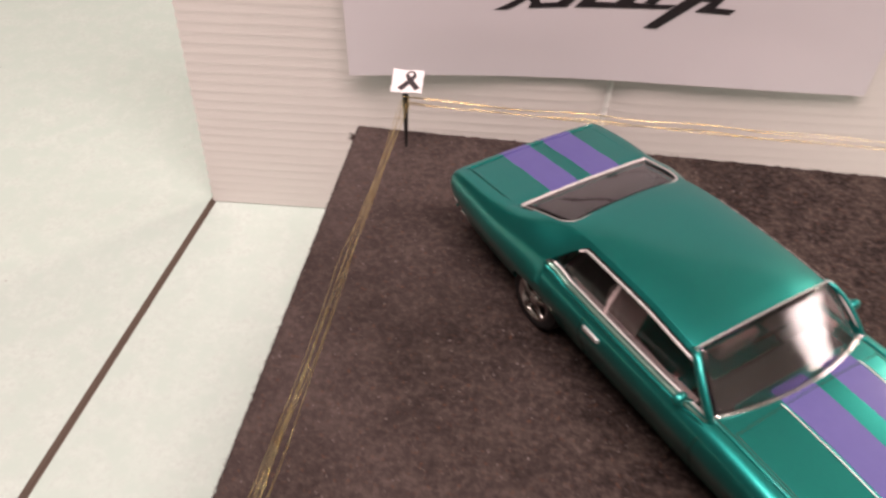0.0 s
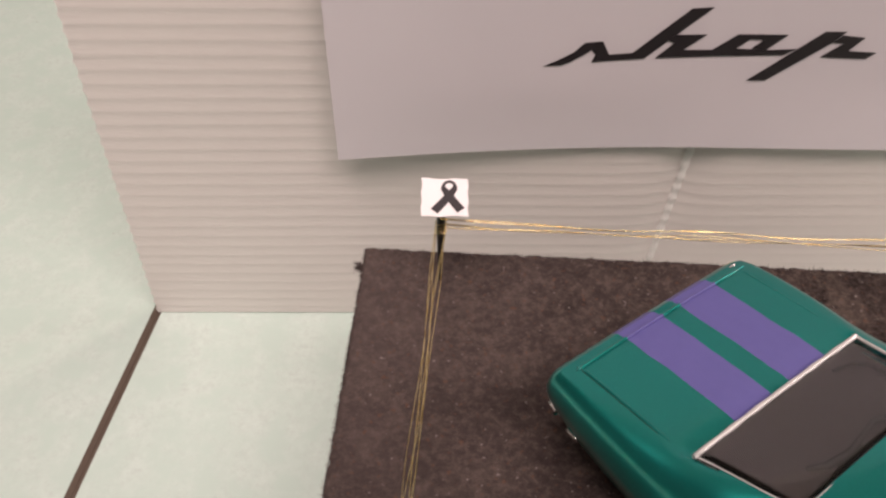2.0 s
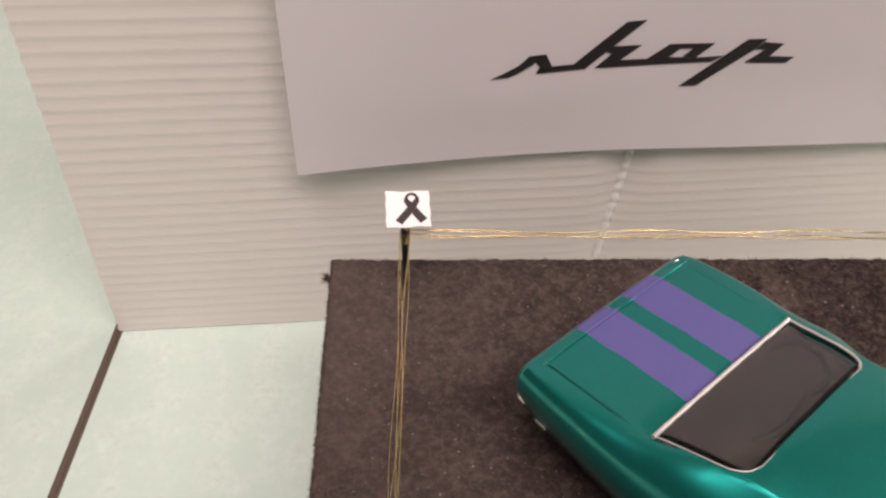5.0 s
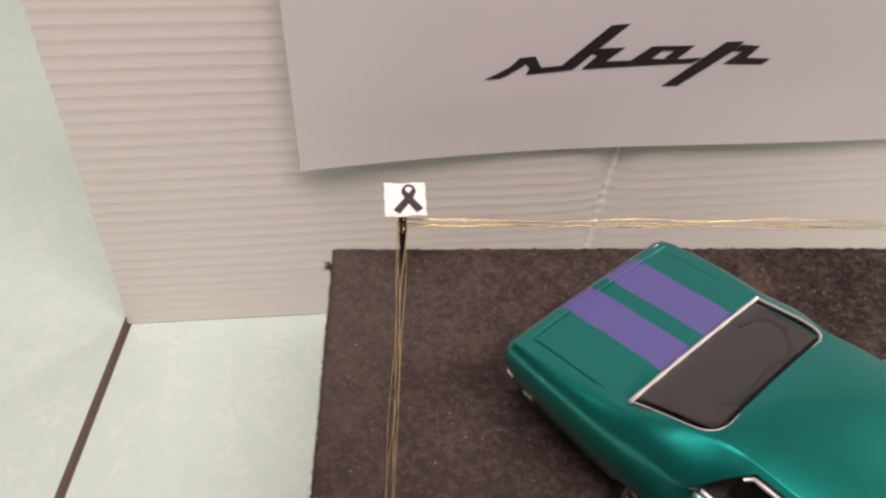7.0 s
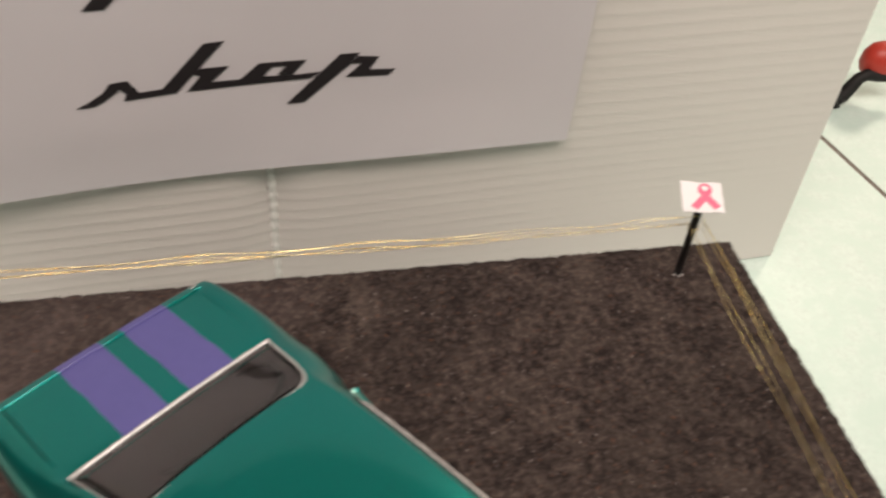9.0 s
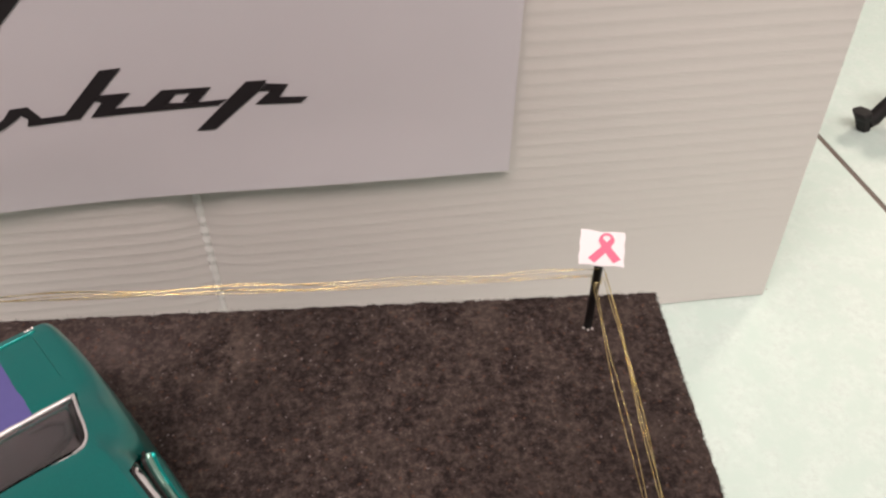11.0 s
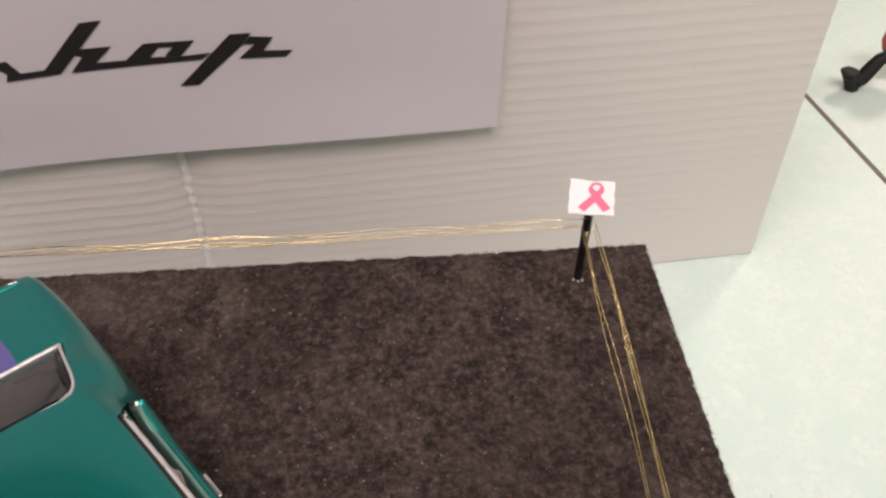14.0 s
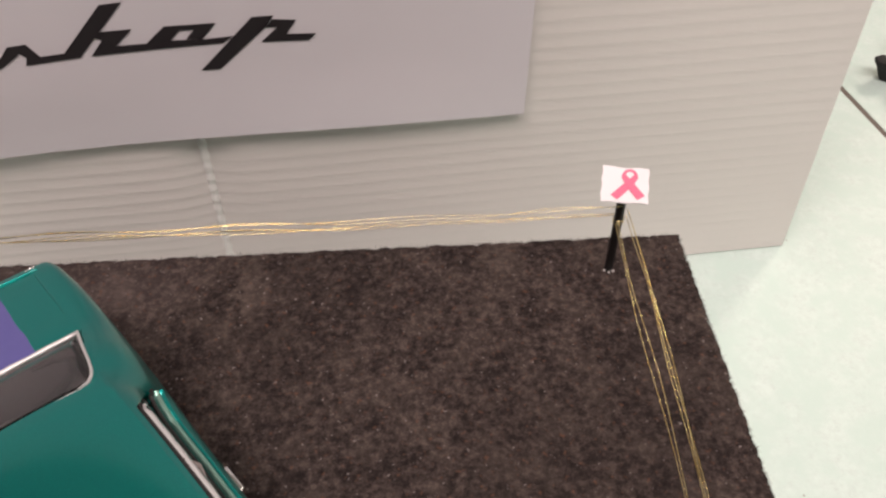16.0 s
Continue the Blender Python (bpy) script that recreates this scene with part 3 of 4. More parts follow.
def section(s):
    zb, wb, wm, _, _, wd, zd, crown = (glide if -25 < s < 142 else lerp)(STATIONS, s)
    wb, wm, wd = wb + 0.9, wm + 0.9, wd + 0.9
    cabin = 1.0 < s < 99.0
    half = [(0, zb), (wb * 0.6, zb), (wb - 8.2, zb), (wb - 6.6, zb + 1.2), (wm - 7.4, zb + 5.5), (wm - 4.9, 19.5), (wm - 2.6, 24), (wm - 1.0, 28),
            (wm - 0.35, 31.5)]
    # from the shoulder to the edge of the deck, or up the sail panel beside the rear window
    q = min(1.0, max(0.0, (s + 24.0) / 34.0))
    sail = q * q * (3 - 2 * q) if s <= SAIL_END else 0.0
    for k in range(0, 9):
        (w0, z0), (w1, z1) = arc(wm - 0.35, 31.5, wd - 0.4, zd - 0.08, 0.32 + 0.68 * k / 8), side_curve(s, k / 8)
        w1 -= 0.25 if s > 25.0 else 0.0
        half.append((w0 + (w1 - w0) * sail, z0 + (z1 - z0) * sail))
    we, ze = half[-1]
    if cabin:
        half += [(we - 0.9, ze - 0.1 - 0.5 * sail), (we - 1.8, ze - 0.8 - 1.2 * sail), (wd - 2.6, 22), (wd - 3.2, 14), (wd * 0.4, 13.2), (0, 13.2)]
    else:
        half += [(wd - 1.6 - 1.6 * sail, zd + (0.10 + 0.15 * sail) * crown + 0.08), (wd * 0.84, zd + 0.28 * crown), (wd * 0.66, zd + 0.55 * crown), (wd * 0.44, zd + 0.8 * crown), (wd * 0.22, zd + 0.95 * crown), (0, zd + crown)]
    right = [(s * mm, -w * mm, z * mm) for w, z in half]
    left = [(s * mm, w * mm, z * mm) for w, z in half[-2:0:-1]]
    return right + left


def body_mesh():
    bm = bmesh.new()
    ss = sorted(set([r[0] for r in STATIONS] + [0.9, 1.1, 98.9, 99.1, 24.6, 25.0, 25.02, SAIL_END, SAIL_END + 0.1] + list(np.arange(-18, 25, 1.5)) + list(np.arange(-36, 158, 3.0))))
    vs = grid(bm, [section(s) for s in ss], close_v=True)
    bm.faces.new(vs[0])
    bm.faces.new(vs[-1][::-1])
    bmesh.ops.recalc_face_normals(bm, faces=bm.faces[:])
    return bm


WHEELS = [(16.5, 1), (16.5, -1), (125.5, 1), (125.5, -1)]
body = part("body", body_mesh(), M_PAINT, car, "teal metallic body with violet stripes")
cutters = []
for s, side in WHEELS:
    bm = bmesh.new()
    lathe(bm, [(0.0, 0.0), (0.0131, 0.0), (0.0131, 0.018), (0.0, 0.018)], (s * mm, side * 0.0250 if side > 0 else -0.043, 0.0118), 40)
    bmesh.ops.recalc_face_normals(bm, faces=bm.faces[:])
    c = new("cutter", shell("cutter", bm, M_TRIM))
    c.matrix_world = CAR
    cutters.append(c)
    md = body.modifiers.new("arch", "BOOLEAN")
    md.operation, md.object, md.solver = "DIFFERENCE", c, "EXACT"
bpy.context.view_layer.update()
cut = bpy.data.meshes.new_from_object(body.evaluated_get(bpy.context.evaluated_depsgraph_get()))
body.modifiers.clear()
body.data = cut
for c in cutters:
    bpy.data.objects.remove(c)
cut.polygons.foreach_set("use_smooth", [True] * len(cut.polygons))
cut.set_sharp_from_angle(angle=radians(38))

def window_foot(s):
    """How far up the side the solid metal begins."""
    if s <= 25.0:
        return 0.0
    return min(0.88, 0.24 + (s - 25.0) / 9.0 * 0.64)


def sill(s):
    """How far up the side the window's lower edge lies."""
    return max(0.01, 0.24 * (1 - (s - 25.0) / 11.0))


def roof_mesh():
    bm = bmesh.new()
    ss = sorted(set([22.0, 23.5, 25.0, 25.4] + list(np.arange(26, 35, 1.0)) + list(np.arange(36, 85, 3.0)) + [84.0]))
    for side in (1, -1):
        rows = []
        for s in list(np.arange(6.0, 22.0, 1.0)) + ss:
            h0 = max(0.24, window_foot(s))
            proud = 0.06 * min(1.0, max(0.0, 25.0 - s))
            hs = [h0 + (1 - h0) * k / 9 for k in range(10)]
            rows.append([(s * mm, side * (w + proud * (1 - h)) * mm, (z + proud * (1 - h)) * mm) for h, (w, z) in [(h, side_curve(s, h)) for h in hs]])
        grid(bm, rows)
        grid(bm, [[(x, y, z), (x, y - side * 0.8 * mm, z + 0.08 * mm)] for x, y, z in [r[-1] for r in rows[:17]]])
        grid(bm, [[(s * mm, side * w * mm, z * mm) for w, z in [side_point(s, sill(s) * k / 3) for k in range(4)]] for s in np.arange(25.0, 37.0, 1.0)])
    rows = []
    for s in [x for x in ss if x >= 22.0]:
        cr = glide(CABIN, s)[4]
        we, ze = side_point(s, 1.0)
        rows.append([(s * mm, we * u * mm, (ze + (cr + 0.7) * (1 - abs(u) ** (2.2 + 0.9 * min(1.0, (s - 22.0) / 14.0)))) * mm) for u in [math.sin(q) for q in np.linspace(-math.pi / 2, math.pi / 2, 25)]])
    grid(bm, rows)
    bmesh.ops.remove_doubles(bm, verts=bm.verts, dist=2e-5)
    bmesh.ops.recalc_face_normals(bm, faces=bm.faces[:])
    return bm


def thicken(ob, t, rim=True):
    md = ob.modifiers.new("thickness", "SOLIDIFY")
    md.thickness, md.offset, md.use_rim = t, -1, rim
    return ob


thicken(part("roof", roof_mesh(), M_PAINT, car, "teal roof and sail panels"), 0.0009, False)
# windscreen pillars
for side in (1, -1):
    bm = bmesh.new()
    n = 9
    rows = []
    for k in range(n):
        u = k / (n - 1)
        s, w, z = 84 + 15.0 * u, 26.9 + 4.9 * u + 0.7 * math.sin(math.pi * u), 51.6 - 12.4 * u + 0.8 * math.sin(math.pi * u)
        ring = []
        for q in range(8):
            a = 2 * math.pi * q / 8
            ring.append(((s + 1.5 * math.cos(a)) * mm, side * (w + 1.1 * math.sin(a)) * mm, (z + 0.5 * math.cos(a)) * mm))
        rows.append(ring)
    vs = grid(bm, rows, close_v=True)
    bm.faces.new(vs[0])
    bm.faces.new(vs[-1])
    bmesh.ops.recalc_face_normals(bm, faces=bm.faces[:])
    part("windscreen_pillar", bm, M_PAINT, car)


def rear_glass_point(u, v, lift=0.0):
    """u across -1..1, v from the boot (0) to the roof (1)."""
    s = 0.3 + 21.9 * v
    wr, zr = side_point(s, 1.0)
    return Vector((s * mm, (wr - 0.3) * u * mm, (zr - 0.2 + (0.8 + 0.9 * v) * (1 - u * u) + lift) * mm))


def rear_edge(v):
    """How far across the rear glass reaches: its upper corners are rounded."""
    q = max(0.0, (v - 0.76) / 0.24)
    return 0.99 - 0.17 * (1 - math.sqrt(max(0.0, 1 - q * q)))


for side in (1, -1):
    bm = bmesh.new()
    grid(bm, [[rear_glass_point(side * (rear_edge(v) + (1.03 - rear_edge(v)) * k / 4), v, 0.16) for k in range(5)] for v in np.linspace(0.7, 1.03, 14)])
    bmesh.ops.recalc_face_normals(bm, faces=bm.faces[:])
    if sum(f.normal.z for f in bm.faces) < 0:
        bmesh.ops.reverse_faces(bm, faces=bm.faces[:])
    thicken(part("roof_corner", bm, M_PAINT, car, "teal corner over the rear glass"), 0.0005, False)


def screen_point(u, v):
    """u across, v from the cowl (0) to the roof (1)."""
    s = 99.0 + 5.5 * (1 - u * u) - v * (15.0 + 4.6 * (1 - u * u))
    return Vector((s * mm, (31.4 - 4.7 * v) * u * mm, (39.4 + 12.2 * v + (1.4 + 0.9 * v) * (1 - u * u)) * mm))


def pane(name, fn, nu, nv, label, material):
    bm = bmesh.new()
    grid(bm, [[fn(-1 + 2 * i / nu, j / nv) for i in range(nu + 1)] for j in range(nv + 1)])
    bmesh.ops.recalc_face_normals(bm, faces=bm.faces[:])
    if sum(f.normal.z for f in bm.faces) < 0:
        bmesh.ops.reverse_faces(bm, faces=bm.faces[:])
    ob = part(name, bm, material, car, label)
    ob.visible_shadow = True
    return thicken(ob, 0.0004)


pane("rear_window", rear_glass_point, 16, 10, "dark rear window glass", M_GLASS_DULL)
pane("windscreen", screen_point, 18, 10, "clear windscreen reflecting a lamp", M_GLASS)


def rail(name, pts, r, material, label=""):
    return part(name, tube(bmesh.new(), pts, [q * mm for q in r] if isinstance(r, list) else r * mm, 8), material, car, label)


# bright foil trim round the glass
loop = [rear_glass_point(u, 0.0, 0.25) for u in np.linspace(-1, 1, 15)]
rail("rear_window_trim", [rear_glass_point(u, 1.0, 0.45) for u in np.linspace(-0.82, 0.82, 15)], 0.10, M_FOIL, "bright foil window trim")
rail("rear_window_trim", loop, [0.62 + 0.10 * math.sin(2.7 * k) for k in range(15)], M_FOIL, "bright foil window trim")
for side in (1, -1):
    rail("rear_window_trim", [rear_glass_point(side * rear_edge(v), v, 0.4) for v in np.linspace(0, 1.0, 24)], [0.16 if side < 0 else 0.38] * 24, M_FOIL, "bright foil window trim")
rail("windscreen_trim", [screen_point(u, 0.0) for u in np.linspace(-1, 1, 17)], 0.7, M_CHROME, "bright chrome windscreen trim")
rail("windscreen_trim", [screen_point(u, 1.0) + Vector((0, 0, 0.0002)) for u in np.linspace(-1, 1, 17)], 0.22, M_FOIL, "bright foil windscreen trim")
for side in (1, -1):
    def sp(s, h, out=0.25):
        w, z = side_point(s, h)
        return Vector((s * mm, side * (w + out) * mm, z * mm))

    rail("windscreen_trim", [screen_point(side, v) + Vector((0.0006, side * 0.0002, 0.0005)) for v in np.linspace(0, 1, 10)], 0.4, M_FOIL, "bright foil windscreen trim")
    foot = [Vector((92 * mm, side * 32.0 * mm, 39.1 * mm)), Vector((99 * mm, side * 31.6 * mm, 39.4 * mm))]
    rail("belt_trim", [sp(s, sill(s), 0.2) for s in np.linspace(26.3, 84, 34)] + foot, 0.55, M_FOIL if side < 0 else M_TRIM, "dull metal strip along the window sill" if side < 0 else "dark strip along the window sill")
    rail("belt_groove", [sp(s, sill(s), 0.9) + Vector((0, 0, -0.0004)) for s in np.linspace(26.3, 84, 34)], 0.5, M_SEAM)
    for name, out, drop, r, material, label in (("belt_moulding", 1.7, 0.6, 0.80, M_MOULDING_GLINT, "teal moulding under the window, its highlight put into the colour"), ("lower_moulding", 2.8, 1.3, 0.85, M_PAINT, "teal moulding below the bright one")):
        rail(name, [sp(s, sill(s), out) + Vector((0, 0, -drop * mm)) for s in np.linspace(25.6, 84, 36)] + [p + Vector((0, side * (out - 0.2) * mm, -drop * mm)) for p in foot], [r] * 36 + [0.8 * r, 0.5 * r], material, label)
    rail("drip_rail", [sp(s, window_foot(s) - (0.07 if side < 0 else 0.16), 0.2 if side < 0 else -0.6) for s in np.linspace(32.6, 84, 30)] + [Vector(((84 + 14.5 * u) * mm, side * (27.7 + 4.6 * u) * mm, (51.0 - 11.9 * u) * mm)) for u in (0.15, 0.5, 0.85, 1.0)], [0.4, 0.5] + [(0.58 if side < 0 else 1.0) + 0.06 * math.sin(1.9 * k) for k in range(28)] + [0.5] * 4, M_FOIL, "foil drip rail over the window")
    # black bar in place of the dark recess at the window's rear corner
    rail("corner_notch", [sp(24.2, 0.20, 0.5), sp(25.6, 0.22, 0.5), sp(26.6, 0.22, 0.4)], [0.3, 0.7, 0.4], M_TRIM)
    rail("window_seal", [sp(s, window_foot(s) - 0.05, -0.1) for s in np.linspace(33.0, 84, 26)], 0.4, M_TRIM)
    # side glass
    bm = bmesh.new()
    rows = []
    for s in np.linspace(25.6, 83.6, 24):
        h1 = window_foot(s)
        rows.append([(s * mm, side * (w - 0.5) * mm, z * mm) for w, z in [side_point(s, sill(s) + (h1 - sill(s)) * k / 4) for k in range(5)]])
    for u in np.linspace(0.1, 0.9, 5):
        top = (26.4 + 4.5 * u, 51.0 - 11.6 * u)
        rows.append([((84 + 14 * u) * mm, side * (31.4 + (top[0] - 31.4) * k / 4) * mm, (39.0 + (top[1] - 39.0) * k / 4) * mm) for k in range(5)])
    grid(bm, rows)
    bmesh.ops.recalc_face_normals(bm, faces=bm.faces[:])
    part("side_window", bm, M_GLASS, car, "clear side window")
    # pillar post between door glass and quarter glass, a reflection's pale tone painted in
    rail("window_post", [sp(52, 0.0, -0.6), sp(52.4, 0.4, -0.6), sp(52, 0.82, -0.6)], 0.9, M_CARDTRIM, "window divider with a reflection's pale tone in its colour")
    # door handle, marker lamp, mirror
    bm = bmesh.new()
    box(bm, 49.5 * mm, 57.0 * mm, side * 37.3 * mm - 0.0006, side * 37.3 * mm + 0.0006, 32.4 * mm, 34.2 * mm, 0.0004)
    box(bm, 49.9 * mm, 51.6 * mm, side * 36.6 * mm - 0.0010, side * 36.6 * mm + 0.0010, 32.5 * mm, 34.1 * mm, 0.0003)
    box(bm, 55.0 * mm, 56.7 * mm, side * 36.6 * mm - 0.0010, side * 36.6 * mm + 0.0010, 32.5 * mm, 34.1 * mm, 0.0003)
    # same chrome handle; paler foil on one side paints in the light it catches
    part("door_handle", bm, M_FOIL if side < 0 else M_CHROME, car, "chrome door handle")
    part("marker_lamp", box(bmesh.new(), -29.0 * mm, -25.2 * mm, side * 34.4 * mm - 0.0008, side * 34.4 * mm + 0.0005, 22.4 * mm, 24.0 * mm, 0.0004), M_CHROME, car, "chrome side marker lamp")
    bm = bmesh.new()
    bmesh.ops.create_uvsphere(bm, u_segments=14, v_segments=9, radius=0.0030)
    for v in bm.verts:
        v.co = Vector((v.co.x * 0.55 + 0.0905, v.co.y * 0.9 + side * 0.0362, v.co.z * 0.66 + 0.0425))
    tube(bm, [(0.0915, side * 0.0314, 0.0388), (0.0908, side * 0.0345, 0.0416)], 0.0006, 6)
    part("door_mirror", bm, M_PAINT, car, "small teal door mirror")
    # panel gaps
    def flank(s, z):
        prof = section(s)[:12]
        zs, ws = [p[2] for p in prof], [abs(p[1]) for p in prof]
        return Vector((s * mm, side * (float(np.interp(z * mm, zs[2:], ws[2:])) + 0.00002), z * mm))

    for s in (45.0, 97.0):
        rail("door_gap", [flank(s + 0.12 * (z - 10), z) for z in np.linspace(11, 36.0, 14)], 0.22, M_SEAM)


def deck(s, w):
    wd, zd, crown = lerp(STATIONS, s)[-3:]
    wd += 0.9
    return Vector((s * mm, w * mm, (zd + crown * (1 - (w / wd) ** 2) + 0.02) * mm))


# rounded tail edge of the boot, and the bright lines along the wings and beside the stripes
# chrome sliver added for the glint on the painted tail corner
for side in (1,):
    rail("corner_trim", [deck(-35.6, side * w) for w in (27.6, 28.6, 29.6, 30.2)], [0.15, 0.32, 0.32, 0.15], M_CHROME, "chrome sliver standing in for the corner's glint")
rail("boot_edge", [deck(-33.4, w) + Vector((0, 0, 0.00012)) for w in np.linspace(-30.4, 30.4, 26)], [0.2] + [0.50] * 24 + [0.2], M_LIP, "polished rounded tail edge of the boot lid")
for side in (1, -1):
    rail("wing_line", [deck(s, side * (lerp(STATIONS, s)[5] + 0.2)) for s in np.linspace(99, 152, 24)], 0.5, M_PAINT, "raised teal line along the wing")
    rail("wing_gap", [deck(s, side * (lerp(STATIONS, s)[5] - 0.9)) for s in np.linspace(100, 152, 24)], 0.22, M_SEAM)


# boot lid and bonnet gaps
for side in (1, -1):
    if side < 0:
        rail("boot_gap", [deck(s, side * 29.3) for s in np.linspace(-34.2, -3.5, 14)], 0.15, M_SEAM)
    rail("boot_lip", [deck(s, side * 28.8) - Vector((0, 0, 0.0001)) for s in np.linspace(-34.0, -4.0, 14)], [0.15] + [0.42 if side < 0 else 0.22] * 12 + [0.15], M_PAINT, "raised edge of the boot lid")
    rail("bonnet_gap", [deck(s, side * 29.2) for s in np.linspace(106, 154, 16)], 0.2, M_SEAM)
rail("bonnet_gap", [deck(106.5, w) for w in np.linspace(-29.2, 29.2, 20)], 0.2, M_SEAM)
# bonnet bulge ribs beside the stripes; foil lines paint in their edge highlight
for w in (-11.2, 21.9):
    rail("bonnet_rib", [deck(s, w) for s in np.linspace(106, 153, 20)], 0.42, M_PAINT)
    rail("bonnet_rib", [deck(s, w - 0.45) + Vector((0, 0, 0.00018)) for s in np.linspace(106, 153, 20)], 0.2, M_FOIL, "foil line standing in for the rib's highlight")
# bumpers, lamps, grille
rail("rear_bumper", [(-35 * mm, -32.3 * mm, 0.0215), (-37.6 * mm, -31.7 * mm, 0.0215), (-39.6 * mm, -29 * mm, 0.0215), (-40.4 * mm, 0, 0.0215), (-39.6 * mm, 29 * mm, 0.0215), (-37.6 * mm, 31.7 * mm, 0.0215), (-35 * mm, 32.3 * mm, 0.0215)], 1.25, M_CHROME, "chrome rear bumper")
rail("front_bumper", [(150 * mm, -36.2 * mm, 0.0195), (156 * mm, -34.6 * mm, 0.0195), (160.0 * mm, -28 * mm, 0.0195), (161.2 * mm, 0, 0.0195), (160.0 * mm, 28 * mm, 0.0195), (156 * mm, 34.6 * mm, 0.0195), (150 * mm, 36.2 * mm, 0.0195)], 2.0, M_CHROME, "chrome front bumper")
part("grille", box(bmesh.new(), 157.0 * mm, 158.9 * mm, -19 * mm, 19 * mm, 23 * mm, 28.5 * mm, 0.0004), M_TRIM, car, "black grille")
for side in (1, -1):
    part("tail_lamp", box(bmesh.new(), -39.9 * mm, -38.6 * mm, side * 20 * mm - 0.006, side * 20 * mm + 0.006, 24.5 * mm, 29.0 * mm, 0.0005), M_LENS_RED, car, "red tail lamp")
    part("headlight", lathe(bmesh.new(), [(0, 0), (0.0042, 0), (0.0042, 0.0022), (0.0030, 0.0030), (0, 0.0034)], (0, 0, 0), 20), M_LENS, car, "round headlight").matrix_local = pose(0.1568, side * 0.0250, 0.0262, 0, 0, -90)
# wheels
for s, side in WHEELS:
    wheel = new("wheel")
    wheel.parent = car
    wheel.matrix_local = pose(s * mm, side * 0.0266, 0.0128, 0, 0, 0 if side > 0 else 180)
    part("tyre", lathe(bmesh.new(), [(0.0080, -0.0045), (0.0118, -0.0048), (0.0127, -0.0036), (0.0128, 0), (0.0127, 0.0036), (0.0118, 0.0048), (0.0090, 0.0050), (0.0082, 0.0040)], (0, 0, 0), 36), M_TYRE, wheel, "black rubber tyre")
    bm = bmesh.new()
    lathe(bm, [(0.0084, 0.0046), (0.0088, 0.0050), (0.0080, 0.0050), (0.0075, 0.0030), (0.0073, -0.0010)], (0, 0, 0), 36)
    part("rim", bm, M_CHROME, wheel, "chrome wheel rim")
    part("wheel_disc", lathe(bmesh.new(), [(0.0074, -0.0008), (0.0040, 0.0002), (0.0, 0.0006)], (0, 0, 0), 30), M_TRIM, wheel, "black recessed disc")
    for k in range(5):
        a = 2 * math.pi * k / 5 + 0.3
        bm = bmesh.new()
        tube(bm, [(0.0016 * math.cos(a), 0.0040, 0.0016 * math.sin(a)), (0.0048 * math.cos(a), 0.0040, 0.0048 * math.sin(a)), (0.0076 * math.cos(a), 0.0034, 0.0076 * math.sin(a))], [0.0013, 0.0012, 0.0016], 8)
        part("spoke", bm, M_SPOKE, wheel)
    part("hub_cap", lathe(bmesh.new(), [(0.0028, 0.0028), (0.0026, 0.0046), (0.0014, 0.0054), (0, 0.0055)], (0, 0, 0), 18), M_CHROME, wheel)

# interior
# inner door trim; the ledge also stands in for whitish reflections in the glass
for side in (1, -1):
    bm = box(bmesh.new(), 34 * mm, 92 * mm, side * 29.2 * mm - 0.0013, side * 29.2 * mm + 0.0013, 37.4 * mm, 38.4 * mm, 0.0003)
    box(bm, 34 * mm, 92 * mm, side * 28.2 * mm - 0.0003, side * 28.2 * mm + 0.0003, 18 * mm, 37.6 * mm)
    part("door_card", bm, M_CARDTRIM, car, "pale inner door trim, its ledge standing in for a reflection", False)
# sheet added close under the glass, standing in for the dark interior
bm = bmesh.new()
grid(bm, [[rear_glass_point(u, v, -2.4) for u in np.linspace(-0.98, 0.98, 13)] for v in np.linspace(-0.02, 1.03, 9)])
grid(bm, [[rear_glass_point(u, v, -3.2) for u in np.linspace(0.98, -0.98, 13)] for v in np.linspace(-0.02, 1.03, 9)])
part("parcel_shelf", bm, M_GLASS_BACKING, car, "dark brown sheet under the rear glass, in place of the dark interior")
# bar laid in for the dark curve showing in the rear glass
DARK_CURVE = ((0.55, 0.14), (0.74, 0.19), (0.86, 0.33), (0.83, 0.60), (0.63, 0.82), (0.42, 0.86), (0.25, 0.80), (0.06, 0.84), (-0.18, 0.88), (-0.42, 0.84), (-0.55, 0.74))
rail("shelf_cord", [rear_glass_point(u, v, -2.0) for u, v in DARK_CURVE], [0.4, 0.7, 0.8, 1.0, 1.2, 0.9, 0.6, 0.6, 0.8, 0.9, 0.5], M_TRIM, "black bar added for the dark curve in the rear window")
for w in (-14.0, 14.0):
    seat = new("front_seat")
    seat.parent = car
    part("cushion", box(bmesh.new(), 54 * mm, 73 * mm, (w - 9) * mm, (w + 9) * mm, 14 * mm, 22 * mm, 0.0025, 3), M_SEAT, seat)
    bm = box(bmesh.new(), -3 * mm, 3 * mm, -9 * mm, 9 * mm, 0, 23 * mm, 0.0022, 3)
    part("backrest", bm, M_SEAT, seat).matrix_local = pose(54 * mm, w * mm, 19 * mm, 0, -14, 0)
bench = new("rear_seat")
bench.parent = car
part("cushion", box(bmesh.new(), 30 * mm, 42 * mm, -24 * mm, 24 * mm, 14 * mm, 21 * mm, 0.002, 2), M_SEAT_DARK, bench)
part("backrest", box(bmesh.new(), 26.5 * mm, 30.5 * mm, -25 * mm, 25 * mm, 18 * mm, 37 * mm, 0.0015, 2), M_SEAT_DARK, bench)
